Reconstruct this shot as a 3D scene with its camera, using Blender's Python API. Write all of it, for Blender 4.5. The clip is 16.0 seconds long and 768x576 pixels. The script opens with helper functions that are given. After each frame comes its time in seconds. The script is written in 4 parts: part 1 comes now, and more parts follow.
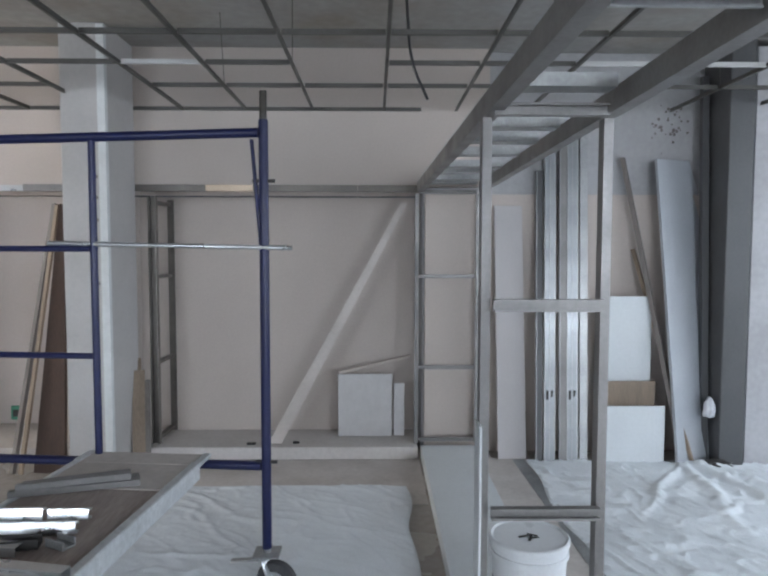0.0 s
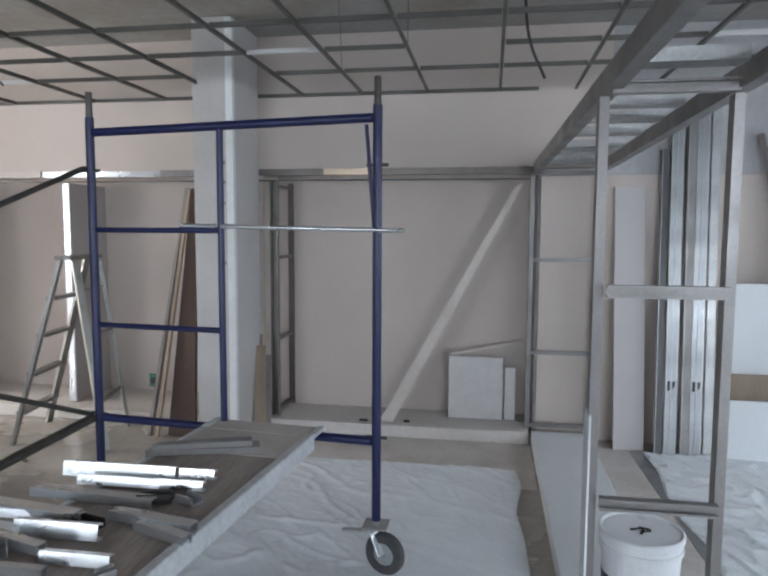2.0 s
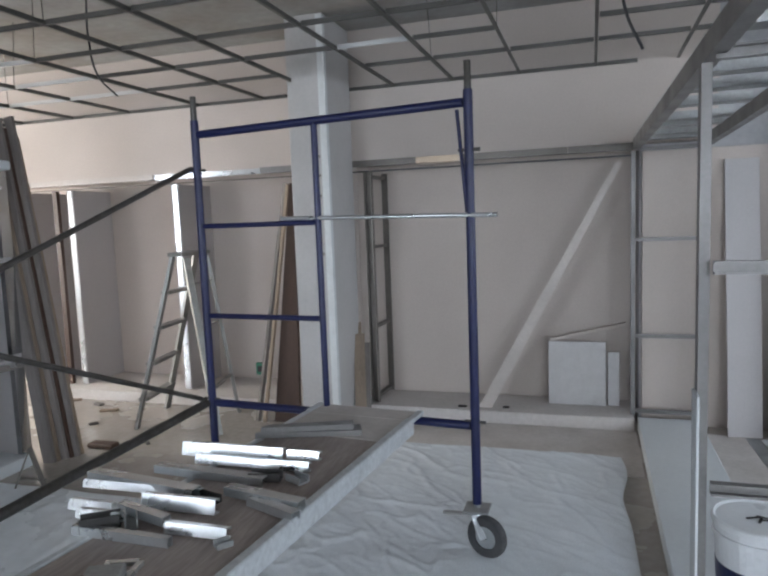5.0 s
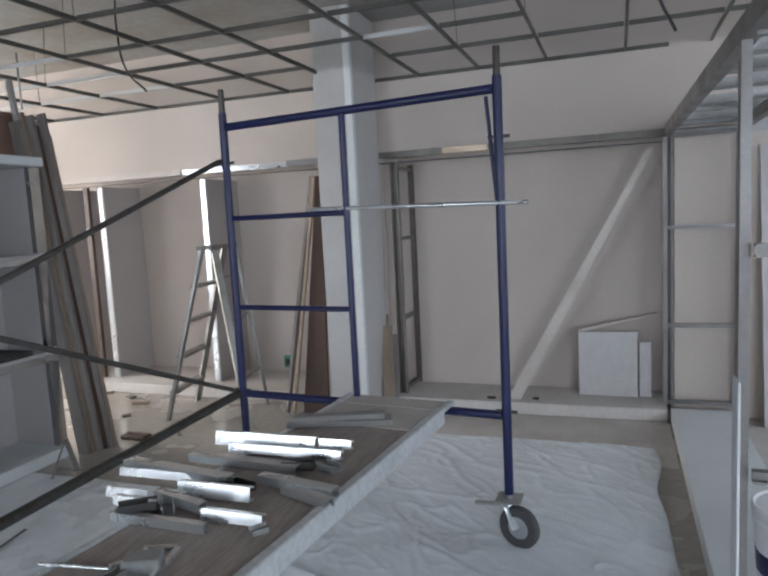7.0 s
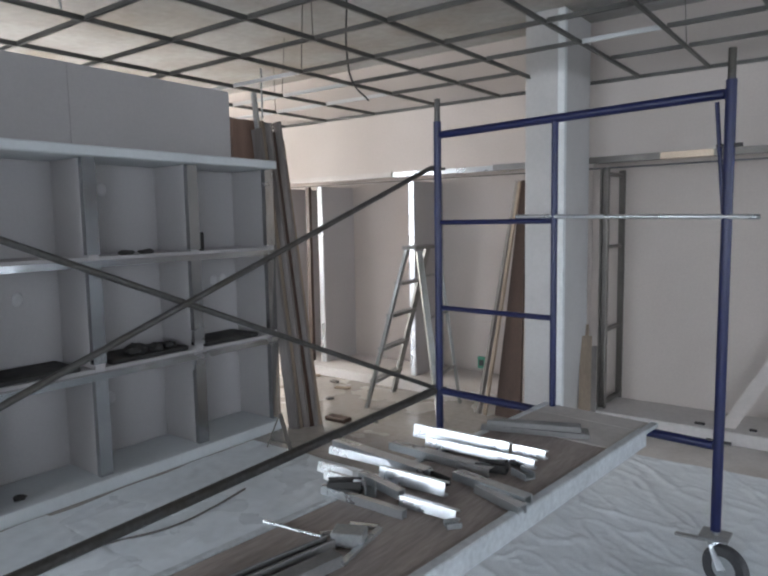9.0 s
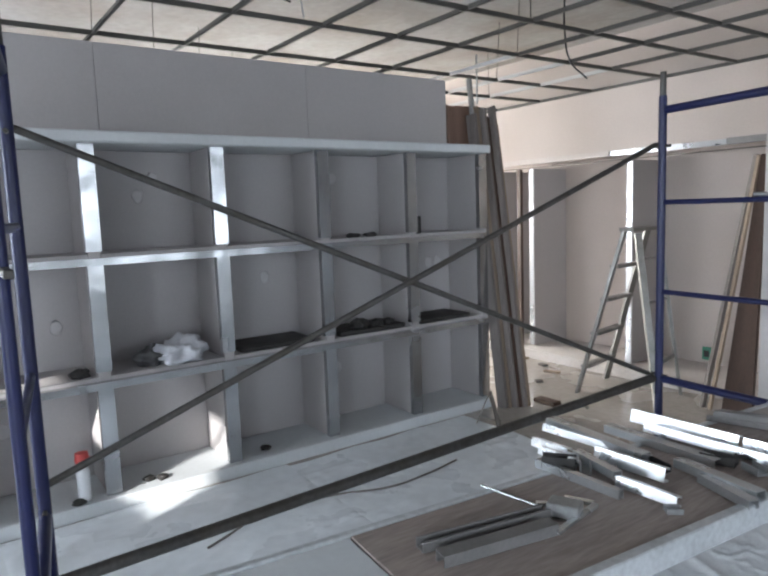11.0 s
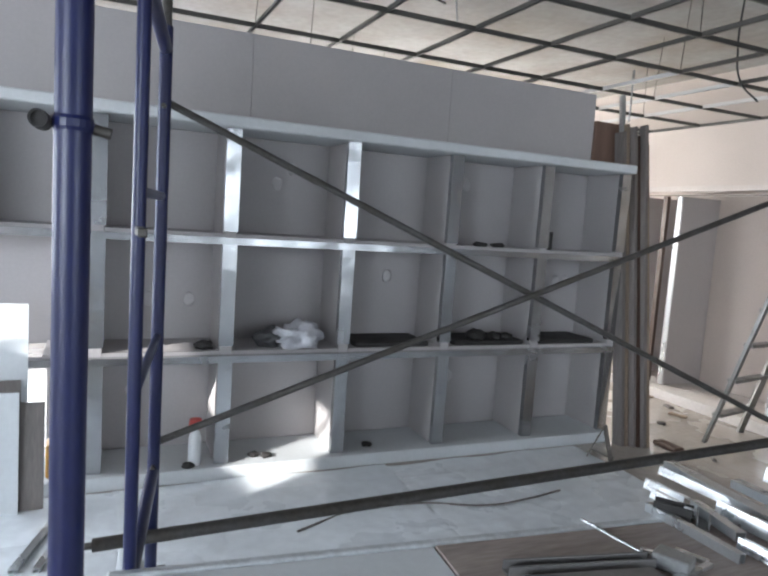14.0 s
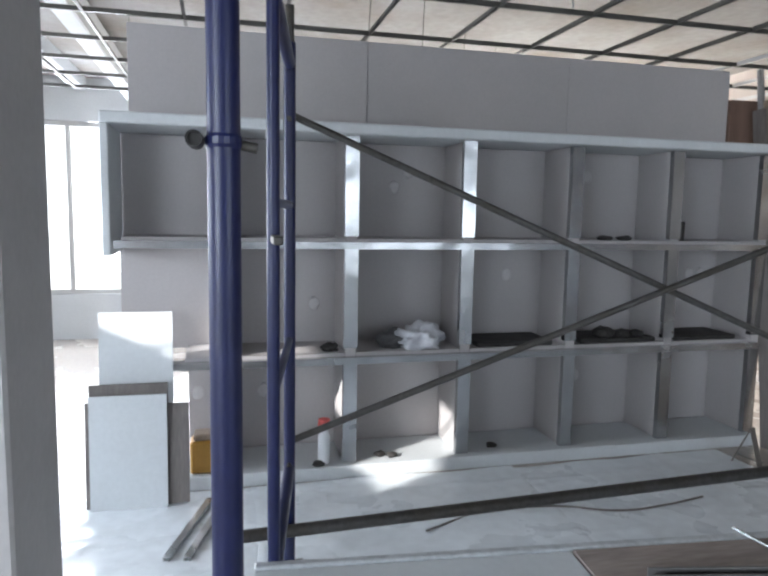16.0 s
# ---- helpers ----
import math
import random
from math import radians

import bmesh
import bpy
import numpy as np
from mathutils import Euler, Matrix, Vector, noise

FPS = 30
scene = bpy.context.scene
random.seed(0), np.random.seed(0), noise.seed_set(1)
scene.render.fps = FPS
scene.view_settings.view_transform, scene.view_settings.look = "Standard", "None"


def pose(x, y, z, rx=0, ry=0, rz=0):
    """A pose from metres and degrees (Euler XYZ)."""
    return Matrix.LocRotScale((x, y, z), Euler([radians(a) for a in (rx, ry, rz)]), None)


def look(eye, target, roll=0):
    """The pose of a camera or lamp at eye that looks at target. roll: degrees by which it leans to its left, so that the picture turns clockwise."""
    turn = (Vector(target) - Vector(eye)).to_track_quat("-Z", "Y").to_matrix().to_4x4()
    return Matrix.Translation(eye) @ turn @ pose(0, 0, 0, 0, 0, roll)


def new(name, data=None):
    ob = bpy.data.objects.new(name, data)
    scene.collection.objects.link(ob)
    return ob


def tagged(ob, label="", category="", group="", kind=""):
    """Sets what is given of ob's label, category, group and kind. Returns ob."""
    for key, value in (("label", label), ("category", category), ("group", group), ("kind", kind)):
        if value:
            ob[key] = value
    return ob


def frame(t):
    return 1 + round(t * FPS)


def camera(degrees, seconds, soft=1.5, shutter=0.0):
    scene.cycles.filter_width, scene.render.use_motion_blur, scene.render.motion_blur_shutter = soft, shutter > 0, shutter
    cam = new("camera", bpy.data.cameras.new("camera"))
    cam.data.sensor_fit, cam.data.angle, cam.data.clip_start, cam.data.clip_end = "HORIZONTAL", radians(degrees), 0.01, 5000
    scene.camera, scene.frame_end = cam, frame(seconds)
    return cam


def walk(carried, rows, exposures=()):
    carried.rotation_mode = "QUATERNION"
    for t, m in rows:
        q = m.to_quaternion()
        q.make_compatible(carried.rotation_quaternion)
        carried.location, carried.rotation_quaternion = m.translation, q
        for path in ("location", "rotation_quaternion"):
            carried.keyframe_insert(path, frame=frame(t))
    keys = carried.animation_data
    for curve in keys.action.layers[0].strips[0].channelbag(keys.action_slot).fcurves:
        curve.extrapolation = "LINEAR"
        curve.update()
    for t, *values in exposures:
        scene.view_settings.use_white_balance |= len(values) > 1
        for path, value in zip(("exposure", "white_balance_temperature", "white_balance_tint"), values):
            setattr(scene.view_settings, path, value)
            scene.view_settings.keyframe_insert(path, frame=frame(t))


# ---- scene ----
cam = camera(61.0, 16.0, soft=2.4)
PATH = [
    (0, (-0.062, 0.408, 1.608), (-0.036, 2.404, 1.484), 0.1),
    (0.5, (-0.051, 0.389, 1.607), (-0.197, 2.379, 1.472), -0.3),
    (1, (-0.041, 0.376, 1.613), (-0.32, 2.349, 1.441), -0.5),
    (1.5, (-0.041, 0.378, 1.609), (-0.322, 2.351, 1.446), -0.0),
    (2, (-0.042, 0.377, 1.612), (-0.364, 2.342, 1.432), 0.3),
    (2.5, (-0.035, 0.365, 1.612), (-0.469, 2.31, 1.439), -0.4),
    (3, (-0.035, 0.37, 1.611), (-0.472, 2.312, 1.423), -0.7),
    (3.5, (-0.036, 0.365, 1.61), (-0.497, 2.302, 1.423), -1.0),
    (4, (-0.025, 0.352, 1.613), (-0.582, 2.262, 1.412), -1.8),
    (4.2, (-0.021, 0.347, 1.615), (-0.622, 2.244, 1.406), -2.1),
    (6.3, (-0.049, 0.348, 1.576), (-0.665, 2.239, 1.367), -2.2),
    (6.5, (-0.05, 0.348, 1.576), (-0.706, 2.227, 1.372), -2.3),
    (7, (-0.055, 0.346, 1.58), (-0.734, 2.214, 1.357), -2.9),
    (7.5, (-0.054, 0.355, 1.574), (-0.758, 2.212, 1.34), -3.1),
    (8, (-0.058, 0.358, 1.573), (-0.728, 2.222, 1.298), -2.1),
    (8.5, (-0.066, 0.321, 1.595), (-0.96, 2.092, 1.34), -1.8),
    (9, (-0.059, 0.264, 1.615), (-1.255, 1.854, 1.410), -1.0),
    (9.5, (-0.039, 0.287, 1.597), (-1.386, 1.75, 1.382), -0.9),
    (10, (-0.02, 0.247, 1.608), (-1.506, 1.557, 1.336), -0.9),
    (10.2, (-0.001, 0.221, 1.616), (-1.53, 1.48, 1.34), -2.0),
    (12.3, (-0.123, 0.105, 1.573), (-1.847, 1.098, 1.361), -0.0),
    (12.5, (-0.146, 0.121, 1.556), (-1.882, 1.083, 1.306), -0.9),
    (13, (-0.123, 0.128, 1.577), (-1.88, 1.039, 1.294), 1.9),
    (13.5, (-0.063, 0.173, 1.579), (-1.84, 1.05, 1.312), 3.9),
    (14, (-0.037, 0.186, 1.576), (-1.851, 1.0, 1.364), 3.9),
    (14.5, (-0.009, 0.17, 1.557), (-1.887, 0.831, 1.366), 2.6),
    (15, (-0.043, 0.165, 1.567), (-1.959, 0.703, 1.367), 1.0),
    (15.5, (-0.05, 0.154, 1.576), (-1.983, 0.635, 1.395), 0.9),
    (16, (-0.043, 0.156, 1.574), (-1.971, 0.638, 1.349), 1.0),
]
walk(cam, [(t, look(eye, target, roll)) for t, eye, target, roll in PATH], exposures=[(0.0, 0.80, 6000, 10), (4.0, 0.74, 6000, 10), (8.0, 0.70, 6000, 10), (10.0, 0.86, 6000, 10), (12.5, 0.97, 6000, 10), (14.5, 0.95, 6000, 10), (16.0, 0.87, 6000, 10)])

# ---- light ----
world = bpy.data.worlds.new("sky")
scene.world = world
world.use_nodes = True
wn = world.node_tree
sky = wn.nodes.new("ShaderNodeTexSky")
sky.sky_type, sky.sun_disc = "NISHITA", False
SUN_FROM = Vector((0.50, -0.866, 0.416)).normalized()
sky.sun_elevation = math.asin(SUN_FROM.z)
sky.sun_rotation = math.atan2(SUN_FROM.x, SUN_FROM.y)
wn.links.new(sky.outputs[0], wn.nodes["Background"].inputs[0])
wn.nodes["Background"].inputs[1].default_value = 0.085
sun = new("sun", bpy.data.lights.new("sun", "SUN"))
sun.data.energy, sun.data.angle, sun.data.color = 5.0, radians(0.6), (1.0, 0.94, 0.85)
sun.matrix_world = look(SUN_FROM * 30, (0, 0, 0))


def window_light(eye, target, w, h, watts, colour):
    lamp = new("window_light", bpy.data.lights.new("window_light", "AREA"))
    lamp.data.shape, lamp.data.size, lamp.data.size_y = "RECTANGLE", w, h
    lamp.data.energy, lamp.data.color = watts, colour
    lamp.matrix_world = look(eye, target)
    return lamp


# Fill lamps in the openings; the last three belong to added, unseen windows.
window_light((-8.45, 3.9, 1.7), (-3.5, 4.5, 0.4), 2.5, 1.7, 165, (1.0, 0.925, 0.81))
window_light((-8.45, -1.6, 1.7), (-4.0, 0.0, 1.6), 3.4, 1.8, 127, (0.98, 0.98, 1.0))
window_light((-3.6, -3.9, 1.6), (-2.7, 1.6, 0.0), 2.1, 1.8, 91, (0.90, 0.95, 1.0))
window_light((2.55, -3.9, 1.9), (-0.8, 0.8, -0.3), 3.2, 1.8, 132, (0.90, 0.955, 1.0))
window_light((4.42, 3.3, 1.8), (0.5, 3.0, 0.0), 3.2, 1.7, 47, (0.90, 0.955, 1.0))


# ---- materials ----
def material(name, colour, rough=0.6, metal=0.0, grain=30.0, vary=0.12, stain=2.0, stain_vary=0.15, bump=0.15, stretch=(1, 1, 1), per_piece=0.0, dirt=None, gloss_vary=0.1, dents=0.0):
    """Base colour with fine grain, broad stains and slight relief, in object metres."""
    m = bpy.data.materials.new(name)
    m.use_nodes = True
    nt = m.node_tree
    bsdf = nt.nodes["Principled BSDF"]
    coord = nt.nodes.new("ShaderNodeTexCoord")
    mapping = nt.nodes.new("ShaderNodeMapping")
    mapping.inputs["Scale"].default_value = stretch
    nt.links.new(coord.outputs["Object"], mapping.inputs[0])

    def noise_tex(scale, detail):
        n = nt.nodes.new("ShaderNodeTexNoise")
        n.inputs["Scale"].default_value, n.inputs["Detail"].default_value = scale, detail
        nt.links.new(mapping.outputs[0], n.inputs["Vector"])
        return n

    def mixed(kind, fac, a, b):
        n = nt.nodes.new("ShaderNodeMix")
        n.data_type, n.blend_type = "RGBA", kind
        for sock, v in ((n.inputs[0], fac), (n.inputs[6], a), (n.inputs[7], b)):
            if hasattr(v, "is_linked"):
                nt.links.new(v, sock)
            elif isinstance(v, (int, float)):
                sock.default_value = v
            else:
                sock.default_value = (*v, 1)
        return n.outputs[2]

    def ranged(sock, lo, hi, a=0.3, b=0.7):
        n = nt.nodes.new("ShaderNodeMapRange")
        n.inputs[1].default_value, n.inputs[2].default_value = a, b
        n.inputs[3].default_value, n.inputs[4].default_value = lo, hi
        nt.links.new(sock, n.inputs[0])
        return n.outputs[0]

    fine, broad = noise_tex(grain, 6), noise_tex(stain, 5)
    dark = dirt or tuple(c * 0.55 for c in colour)
    out = mixed("MIX", ranged(broad.outputs[0], 0, stain_vary * 2, 0.4, 0.75), colour, dark)
    out = mixed("MULTIPLY", 1.0, out, ranged(fine.outputs[0], 1 - vary, 1.0))
    if per_piece:
        info = nt.nodes.new("ShaderNodeObjectInfo")
        out = mixed("MULTIPLY", 1.0, out, ranged(info.outputs["Random"], 1 - per_piece, 1.0, 0, 1))
    nt.links.new(out, bsdf.inputs["Base Color"])
    bsdf.inputs["Metallic"].default_value = metal
    nt.links.new(ranged(broad.outputs[0], max(rough - gloss_vary, 0.03), min(rough + gloss_vary, 1)), bsdf.inputs["Roughness"])
    b = nt.nodes.new("ShaderNodeBump")
    b.inputs["Strength"].default_value, b.inputs["Distance"].default_value = bump, 0.004
    nt.links.new(fine.outputs[0], b.inputs["Height"])
    if dents:
        wave = noise_tex(2.6, 2)
        d = nt.nodes.new("ShaderNodeBump")
        d.inputs["Strength"].default_value, d.inputs["Distance"].default_value = dents, 0.05
        nt.links.new(wave.outputs[0], d.inputs["Height"])
        nt.links.new(d.outputs[0], b.inputs["Normal"])
    nt.links.new(b.outputs[0], bsdf.inputs["Normal"])
    return m


M = dict(
    drywall=material("drywall_paper", (0.45, 0.428, 0.425), 0.85, grain=60, vary=0.05, stain=1.1, stain_vary=0.10, bump=0.05),
    drywall_warm=material("drywall_warm", (0.515, 0.455, 0.413), 0.85, grain=60, vary=0.06, stain=0.9, stain_vary=0.12, bump=0.06),
    white=material("white_paint", (0.63, 0.655, 0.67), 0.7, grain=40, vary=0.06, stain=1.5, stain_vary=0.1, bump=0.08),
    column_paint=material("column_paint", (0.49, 0.475, 0.465), 0.7, grain=40, vary=0.07, stain=2.2, stain_vary=0.14, bump=0.1),
    strip=material("dusty_strip", (0.53, 0.48, 0.445), 0.55, grain=40, vary=0.08, stain=3, stain_vary=0.15, bump=0.08),
    stud_steel=material("stud_steel", (0.33, 0.345, 0.36), 0.40, 0.9, grain=110, vary=0.12, stain=5, stain_vary=0.2, bump=0.05, per_piece=0.2),
    plaster=material("old_plaster", (0.42, 0.417, 0.425), 0.9, grain=25, vary=0.12, stain=2.2, stain_vary=0.3, bump=0.4, dirt=(0.30, 0.29, 0.29)),
    slab=material("painted_slab", (0.34, 0.335, 0.325), 0.9, grain=14, vary=0.15, stain=1.4, stain_vary=0.42, bump=0.5, dirt=(0.25, 0.21, 0.17)),
    galv=material("galvanised_steel", (0.62, 0.64, 0.65), 0.28, 0.85, grain=90, vary=0.10, stain=4, stain_vary=0.08, gloss_vary=0.04, bump=0.06, per_piece=0.15),
    galv_dull=material("dull_steel", (0.44, 0.45, 0.45), 0.42, 0.6, grain=70, vary=0.2, stain=5, stain_vary=0.2, bump=0.08, per_piece=0.15),
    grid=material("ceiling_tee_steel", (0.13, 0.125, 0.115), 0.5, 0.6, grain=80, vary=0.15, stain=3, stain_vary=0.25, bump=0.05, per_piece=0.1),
    # White for window frames; also paints daylight glints on some ceiling tees.
    frame_and_lit_tee=material("white_frame_and_tee_glint", (0.56, 0.56, 0.55), 0.4, grain=80, vary=0.06, stain=3, stain_vary=0.08, bump=0.03),
    blue=material("blue_scaffold_paint", (0.0045, 0.0085, 0.064), 0.38, grain=40, vary=0.18, stain=5, stain_vary=0.10, bump=0.04, gloss_vary=0.05, dirt=(0.02, 0.024, 0.07)),
    brace=material("worn_brace_steel", (0.11, 0.105, 0.10), 0.5, 0.7, grain=50, vary=0.3, stain=9, stain_vary=0.3, bump=0.15, dirt=(0.085, 0.07, 0.05)),
    # Near-black grime; also painted in for the shade inside holes and slots.
    dark=material("dark_grime_and_hollow", (0.035, 0.032, 0.03), 0.7, grain=40, vary=0.4, stain=6, stain_vary=0.3, bump=0.3),
    rubber=material("caster_rubber", (0.05, 0.05, 0.055), 0.6, grain=80, vary=0.25, stain=8, stain_vary=0.2, bump=0.2, dirt=(0.16, 0.15, 0.14)),
    floor=material("dusty_floor", (0.43, 0.395, 0.36), 0.26, grain=20, vary=0.16, stain=1.0, stain_vary=0.25, bump=0.1, dirt=(0.25, 0.21, 0.17), gloss_vary=0.16),
    paper=material("floor_paper", (0.58, 0.54, 0.51), 0.7, grain=30, vary=0.12, stain=2.5, stain_vary=0.22, bump=0.15, dirt=(0.26, 0.22, 0.19)),
    cloth=material("drop_cloth", (0.75, 0.785, 0.815), 0.8, grain=120, vary=0.12, stain=3, stain_vary=0.14, bump=0.25),
    plastic=material("floor_sheeting", (0.84, 0.88, 0.91), 0.3, grain=14, vary=0.1, stain=1.6, stain_vary=0.16, bump=0.25),
    deck=material("worn_plywood", (0.40, 0.335, 0.30), 0.5, grain=22, vary=0.3, stain=3, stain_vary=0.3, bump=0.2, stretch=(4, 0.6, 1), dirt=(0.24, 0.20, 0.185)),
    deck_edge=material("aluminium_edge", (0.72, 0.75, 0.77), 0.45, 0.5, grain=50, vary=0.2, stain=8, stain_vary=0.2, bump=0.1),
    brown=material("stained_wood", (0.075, 0.04, 0.026), 0.5, grain=40, vary=0.3, stain=4, stain_vary=0.2, bump=0.12, stretch=(3, 3, 0.3)),
    wood=material("raw_wood", (0.34, 0.26, 0.19), 0.65, grain=40, vary=0.25, stain=4, stain_vary=0.2, bump=0.15, stretch=(3, 3, 0.3), per_piece=0.25),
    greywood=material("dusty_board", (0.22, 0.195, 0.18), 0.7, grain=35, vary=0.25, stain=4, stain_vary=0.2, bump=0.15, stretch=(3, 3, 0.3), per_piece=0.25),
    grey_panel=material("grey_laminate", (0.42, 0.44, 0.47), 0.4, grain=60, vary=0.06, stain=2, stain_vary=0.12, bump=0.03),
    dark_grey=material("dark_grey_paint", (0.085, 0.085, 0.088), 0.5, grain=50, vary=0.12, stain=2, stain_vary=0.15, bump=0.06),
    bucket=material("white_plastic", (0.74, 0.76, 0.78), 0.35, grain=60, vary=0.05, stain=5, stain_vary=0.1, bump=0.05),
    red=material("red_plastic", (0.55, 0.07, 0.06), 0.4, grain=60, vary=0.1, stain=6, stain_vary=0.1, bump=0.05),
    yellow=material("yellow_plastic", (0.38, 0.20, 0.03), 0.45, grain=60, vary=0.1, stain=6, stain_vary=0.15, bump=0.05),
    green=material("green_box", (0.05, 0.22, 0.14), 0.5, grain=60, vary=0.1, stain=8, stain_vary=0.1, bump=0.05),
    bag=material("white_bag", (0.66, 0.67, 0.70), 0.4, grain=30, vary=0.15, stain=9, stain_vary=0.3, bump=0.5, dirt=(0.2, 0.2, 0.25)),
    cable=material("black_cable", (0.02, 0.02, 0.022), 0.5, grain=80, vary=0.2, stain=5, stain_vary=0.1, bump=0.05),
    patch=material("joint_compound", (0.70, 0.72, 0.72), 0.8, grain=40, vary=0.06, stain=12, stain_vary=0.1, bump=0.1),
    galv_edge=material("clean_galvanised_edge", (0.56, 0.57, 0.585), 0.22, 1.0, grain=120, vary=0.08, stain=3, stain_vary=0.22, bump=0.03, gloss_vary=0.08, per_piece=0.2, dents=0.35),
    patch_faint=material("thin_joint_compound", (0.56, 0.545, 0.54), 0.85, grain=40, vary=0.06, stain=12, stain_vary=0.1, bump=0.05),
    reddish=material("reddish_board", (0.19, 0.115, 0.085), 0.6, grain=40, vary=0.2, stain=4, stain_vary=0.2, bump=0.1, stretch=(3, 3, 0.3)),
    dusty_white=material("dusty_white_board", (0.60, 0.565, 0.54), 0.8, grain=30, vary=0.12, stain=3, stain_vary=0.2, bump=0.1, dirt=(0.42, 0.38, 0.35)),
    jamb=material("brownish_track_steel", (0.21, 0.19, 0.17), 0.42, 0.4, grain=70, vary=0.2, stain=5, stain_vary=0.25, bump=0.06, per_piece=0.25),
    # Warm pale steel that paints in a reflection on the header.
    track_glint=material("warm_track_glint", (0.50, 0.40, 0.30), 0.42, 0.7, grain=70, vary=0.12, stain=5, stain_vary=0.15, bump=0.05),
    track_grey=material("grey_track_steel", (0.27, 0.26, 0.255), 0.45, 0.35, grain=70, vary=0.16, stain=5, stain_vary=0.2, bump=0.06, per_piece=0.2),
    bright=material("new_galvanised_steel", (0.86, 0.88, 0.89), 0.30, 1.0, grain=90, vary=0.08, stain=6, stain_vary=0.08, bump=0.04),
    alu=material("ladder_aluminium", (0.31, 0.305, 0.29), 0.42, 0.8, grain=60, vary=0.2, stain=8, stain_vary=0.2, bump=0.08),
)
glass = bpy.data.materials.new("window_glass")
glass.use_nodes = True
glass.node_tree.nodes["Principled BSDF"].inputs["Transmission Weight"].default_value = 1.0
glass.node_tree.nodes["Principled BSDF"].inputs["Roughness"].default_value = 0.02
glow = bpy.data.materials.new("daylight_backdrop")
glow.use_nodes = True
gp = glow.node_tree.nodes["Principled BSDF"]
gp.inputs["Base Color"].default_value = (0.8, 0.82, 0.85, 1)
gp.inputs["Emission Color"].default_value = (1.0, 0.98, 0.94, 1)
gp.inputs["Emission Strength"].default_value = 0.9


# ---- builders ----
def origin(ob):
    v = Vector((0, 0, 0))
    while ob:
        v += ob.location
        ob = ob.parent
    return v


def mesh_ob(name, bm, mat, base=(0, 0, 0), smooth=False):
    bm.transform(Matrix.Translation(-Vector(base)))
    me = bpy.data.meshes.new(name)
    bm.normal_update()
    bm.to_mesh(me)
    bm.free()
    if smooth:
        for p in me.polygons:
            p.use_smooth = True
    me.materials.append(mat)
    return new(name, me)


def part(name, bm, mat, parent, label="", smooth=False):
    ob = mesh_ob(name, bm, mat, origin(parent), smooth)
    ob.parent = parent
    return tagged(ob, label)


def thing(name, at, label, category, group="", kind=""):
    ob = new(name)
    ob.location, ob.empty_display_size = at, 0.1
    return tagged(ob, label, category, group, kind)


def single(name, bm, mat, at, label, category, group="", kind="", smooth=False):
    ob = mesh_ob(name, bm, mat, at, smooth)
    ob.location = at
    return tagged(ob, label, category, group, kind)


def box(bm, x0, x1, y0, y1, z0, z1, bevel=0.0, m=None):
    r = bmesh.ops.create_cube(bm, size=1)
    vs = r["verts"]
    for v in vs:
        v.co = Vector(((x0 + x1) / 2 + v.co.x * (x1 - x0), (y0 + y1) / 2 + v.co.y * (y1 - y0), (z0 + z1) / 2 + v.co.z * (z1 - z0)))
    if bevel:
        es = list({e for v in vs for e in v.link_edges})
        vs = bmesh.ops.bevel(bm, geom=es, offset=bevel, segments=1, affect="EDGES")["verts"]
    if m is not None:
        bmesh.ops.transform(bm, matrix=m, verts=list({v for v in vs}))
    return bm


def boxed(x0, x1, y0, y1, z0, z1, bevel=0.0, m=None):
    return box(bmesh.new(), x0, x1, y0, y1, z0, z1, bevel, m)


def along(a, b, roll=0.0):
    """A pose whose z runs from a to b; its origin at a."""
    a, b = Vector(a), Vector(b)
    return Matrix.Translation(a) @ (b - a).to_track_quat("Z", "Y").to_matrix().to_4x4() @ Matrix.Rotation(radians(roll), 4, "Z")


def extrude_profile(bm, outline, a, b, roll=0.0, closed=True):
    m, length = along(a, b, roll), (Vector(b) - Vector(a)).length
    lo = [bm.verts.new(m @ Vector((x, y, 0))) for x, y in outline]
    hi = [bm.verts.new(m @ Vector((x, y, length))) for x, y in outline]
    n = len(outline)
    for i in range(n):
        j = (i + 1) % n
        bm.faces.new((lo[i], lo[j], hi[j], hi[i]))
    bm.faces.new(lo[::-1])
    bm.faces.new(hi)
    return bm


def tube(a, b, r, n=12, bm=None):
    bm = bm or bmesh.new()
    extrude_profile(bm, [(r * math.cos(2 * math.pi * i / n), r * math.sin(2 * math.pi * i / n)) for i in range(n)], a, b)
    for f in bm.faces:
        f.smooth = len(f.verts) == 4
        if not f.smooth:
            for e in f.edges:
                e.smooth = False
    return bm


def channel(a, b, w=0.09, d=0.04, t=0.004, roll=0.0, lip=0.008, bm=None):
    """A C-shaped steel stud from a to b: web of width w, flanges of depth d with small lips."""
    bm = bm or bmesh.new()
    h = w / 2
    outline = [(-h, 0), (h, 0), (h, d), (h - lip, d), (h - lip, d - t), (h - t, d - t), (h - t, t), (-h + t, t), (-h + t, d - t), (-h + lip, d - t), (-h + lip, d), (-h, d)]
    return extrude_profile(bm, outline, a, b, roll)


def bar(a, b, w, d, roll=0.0, bm=None):
    bm = bm or bmesh.new()
    return extrude_profile(bm, [(-w / 2, -d / 2), (w / 2, -d / 2), (w / 2, d / 2), (-w / 2, d / 2)], a, b, roll)


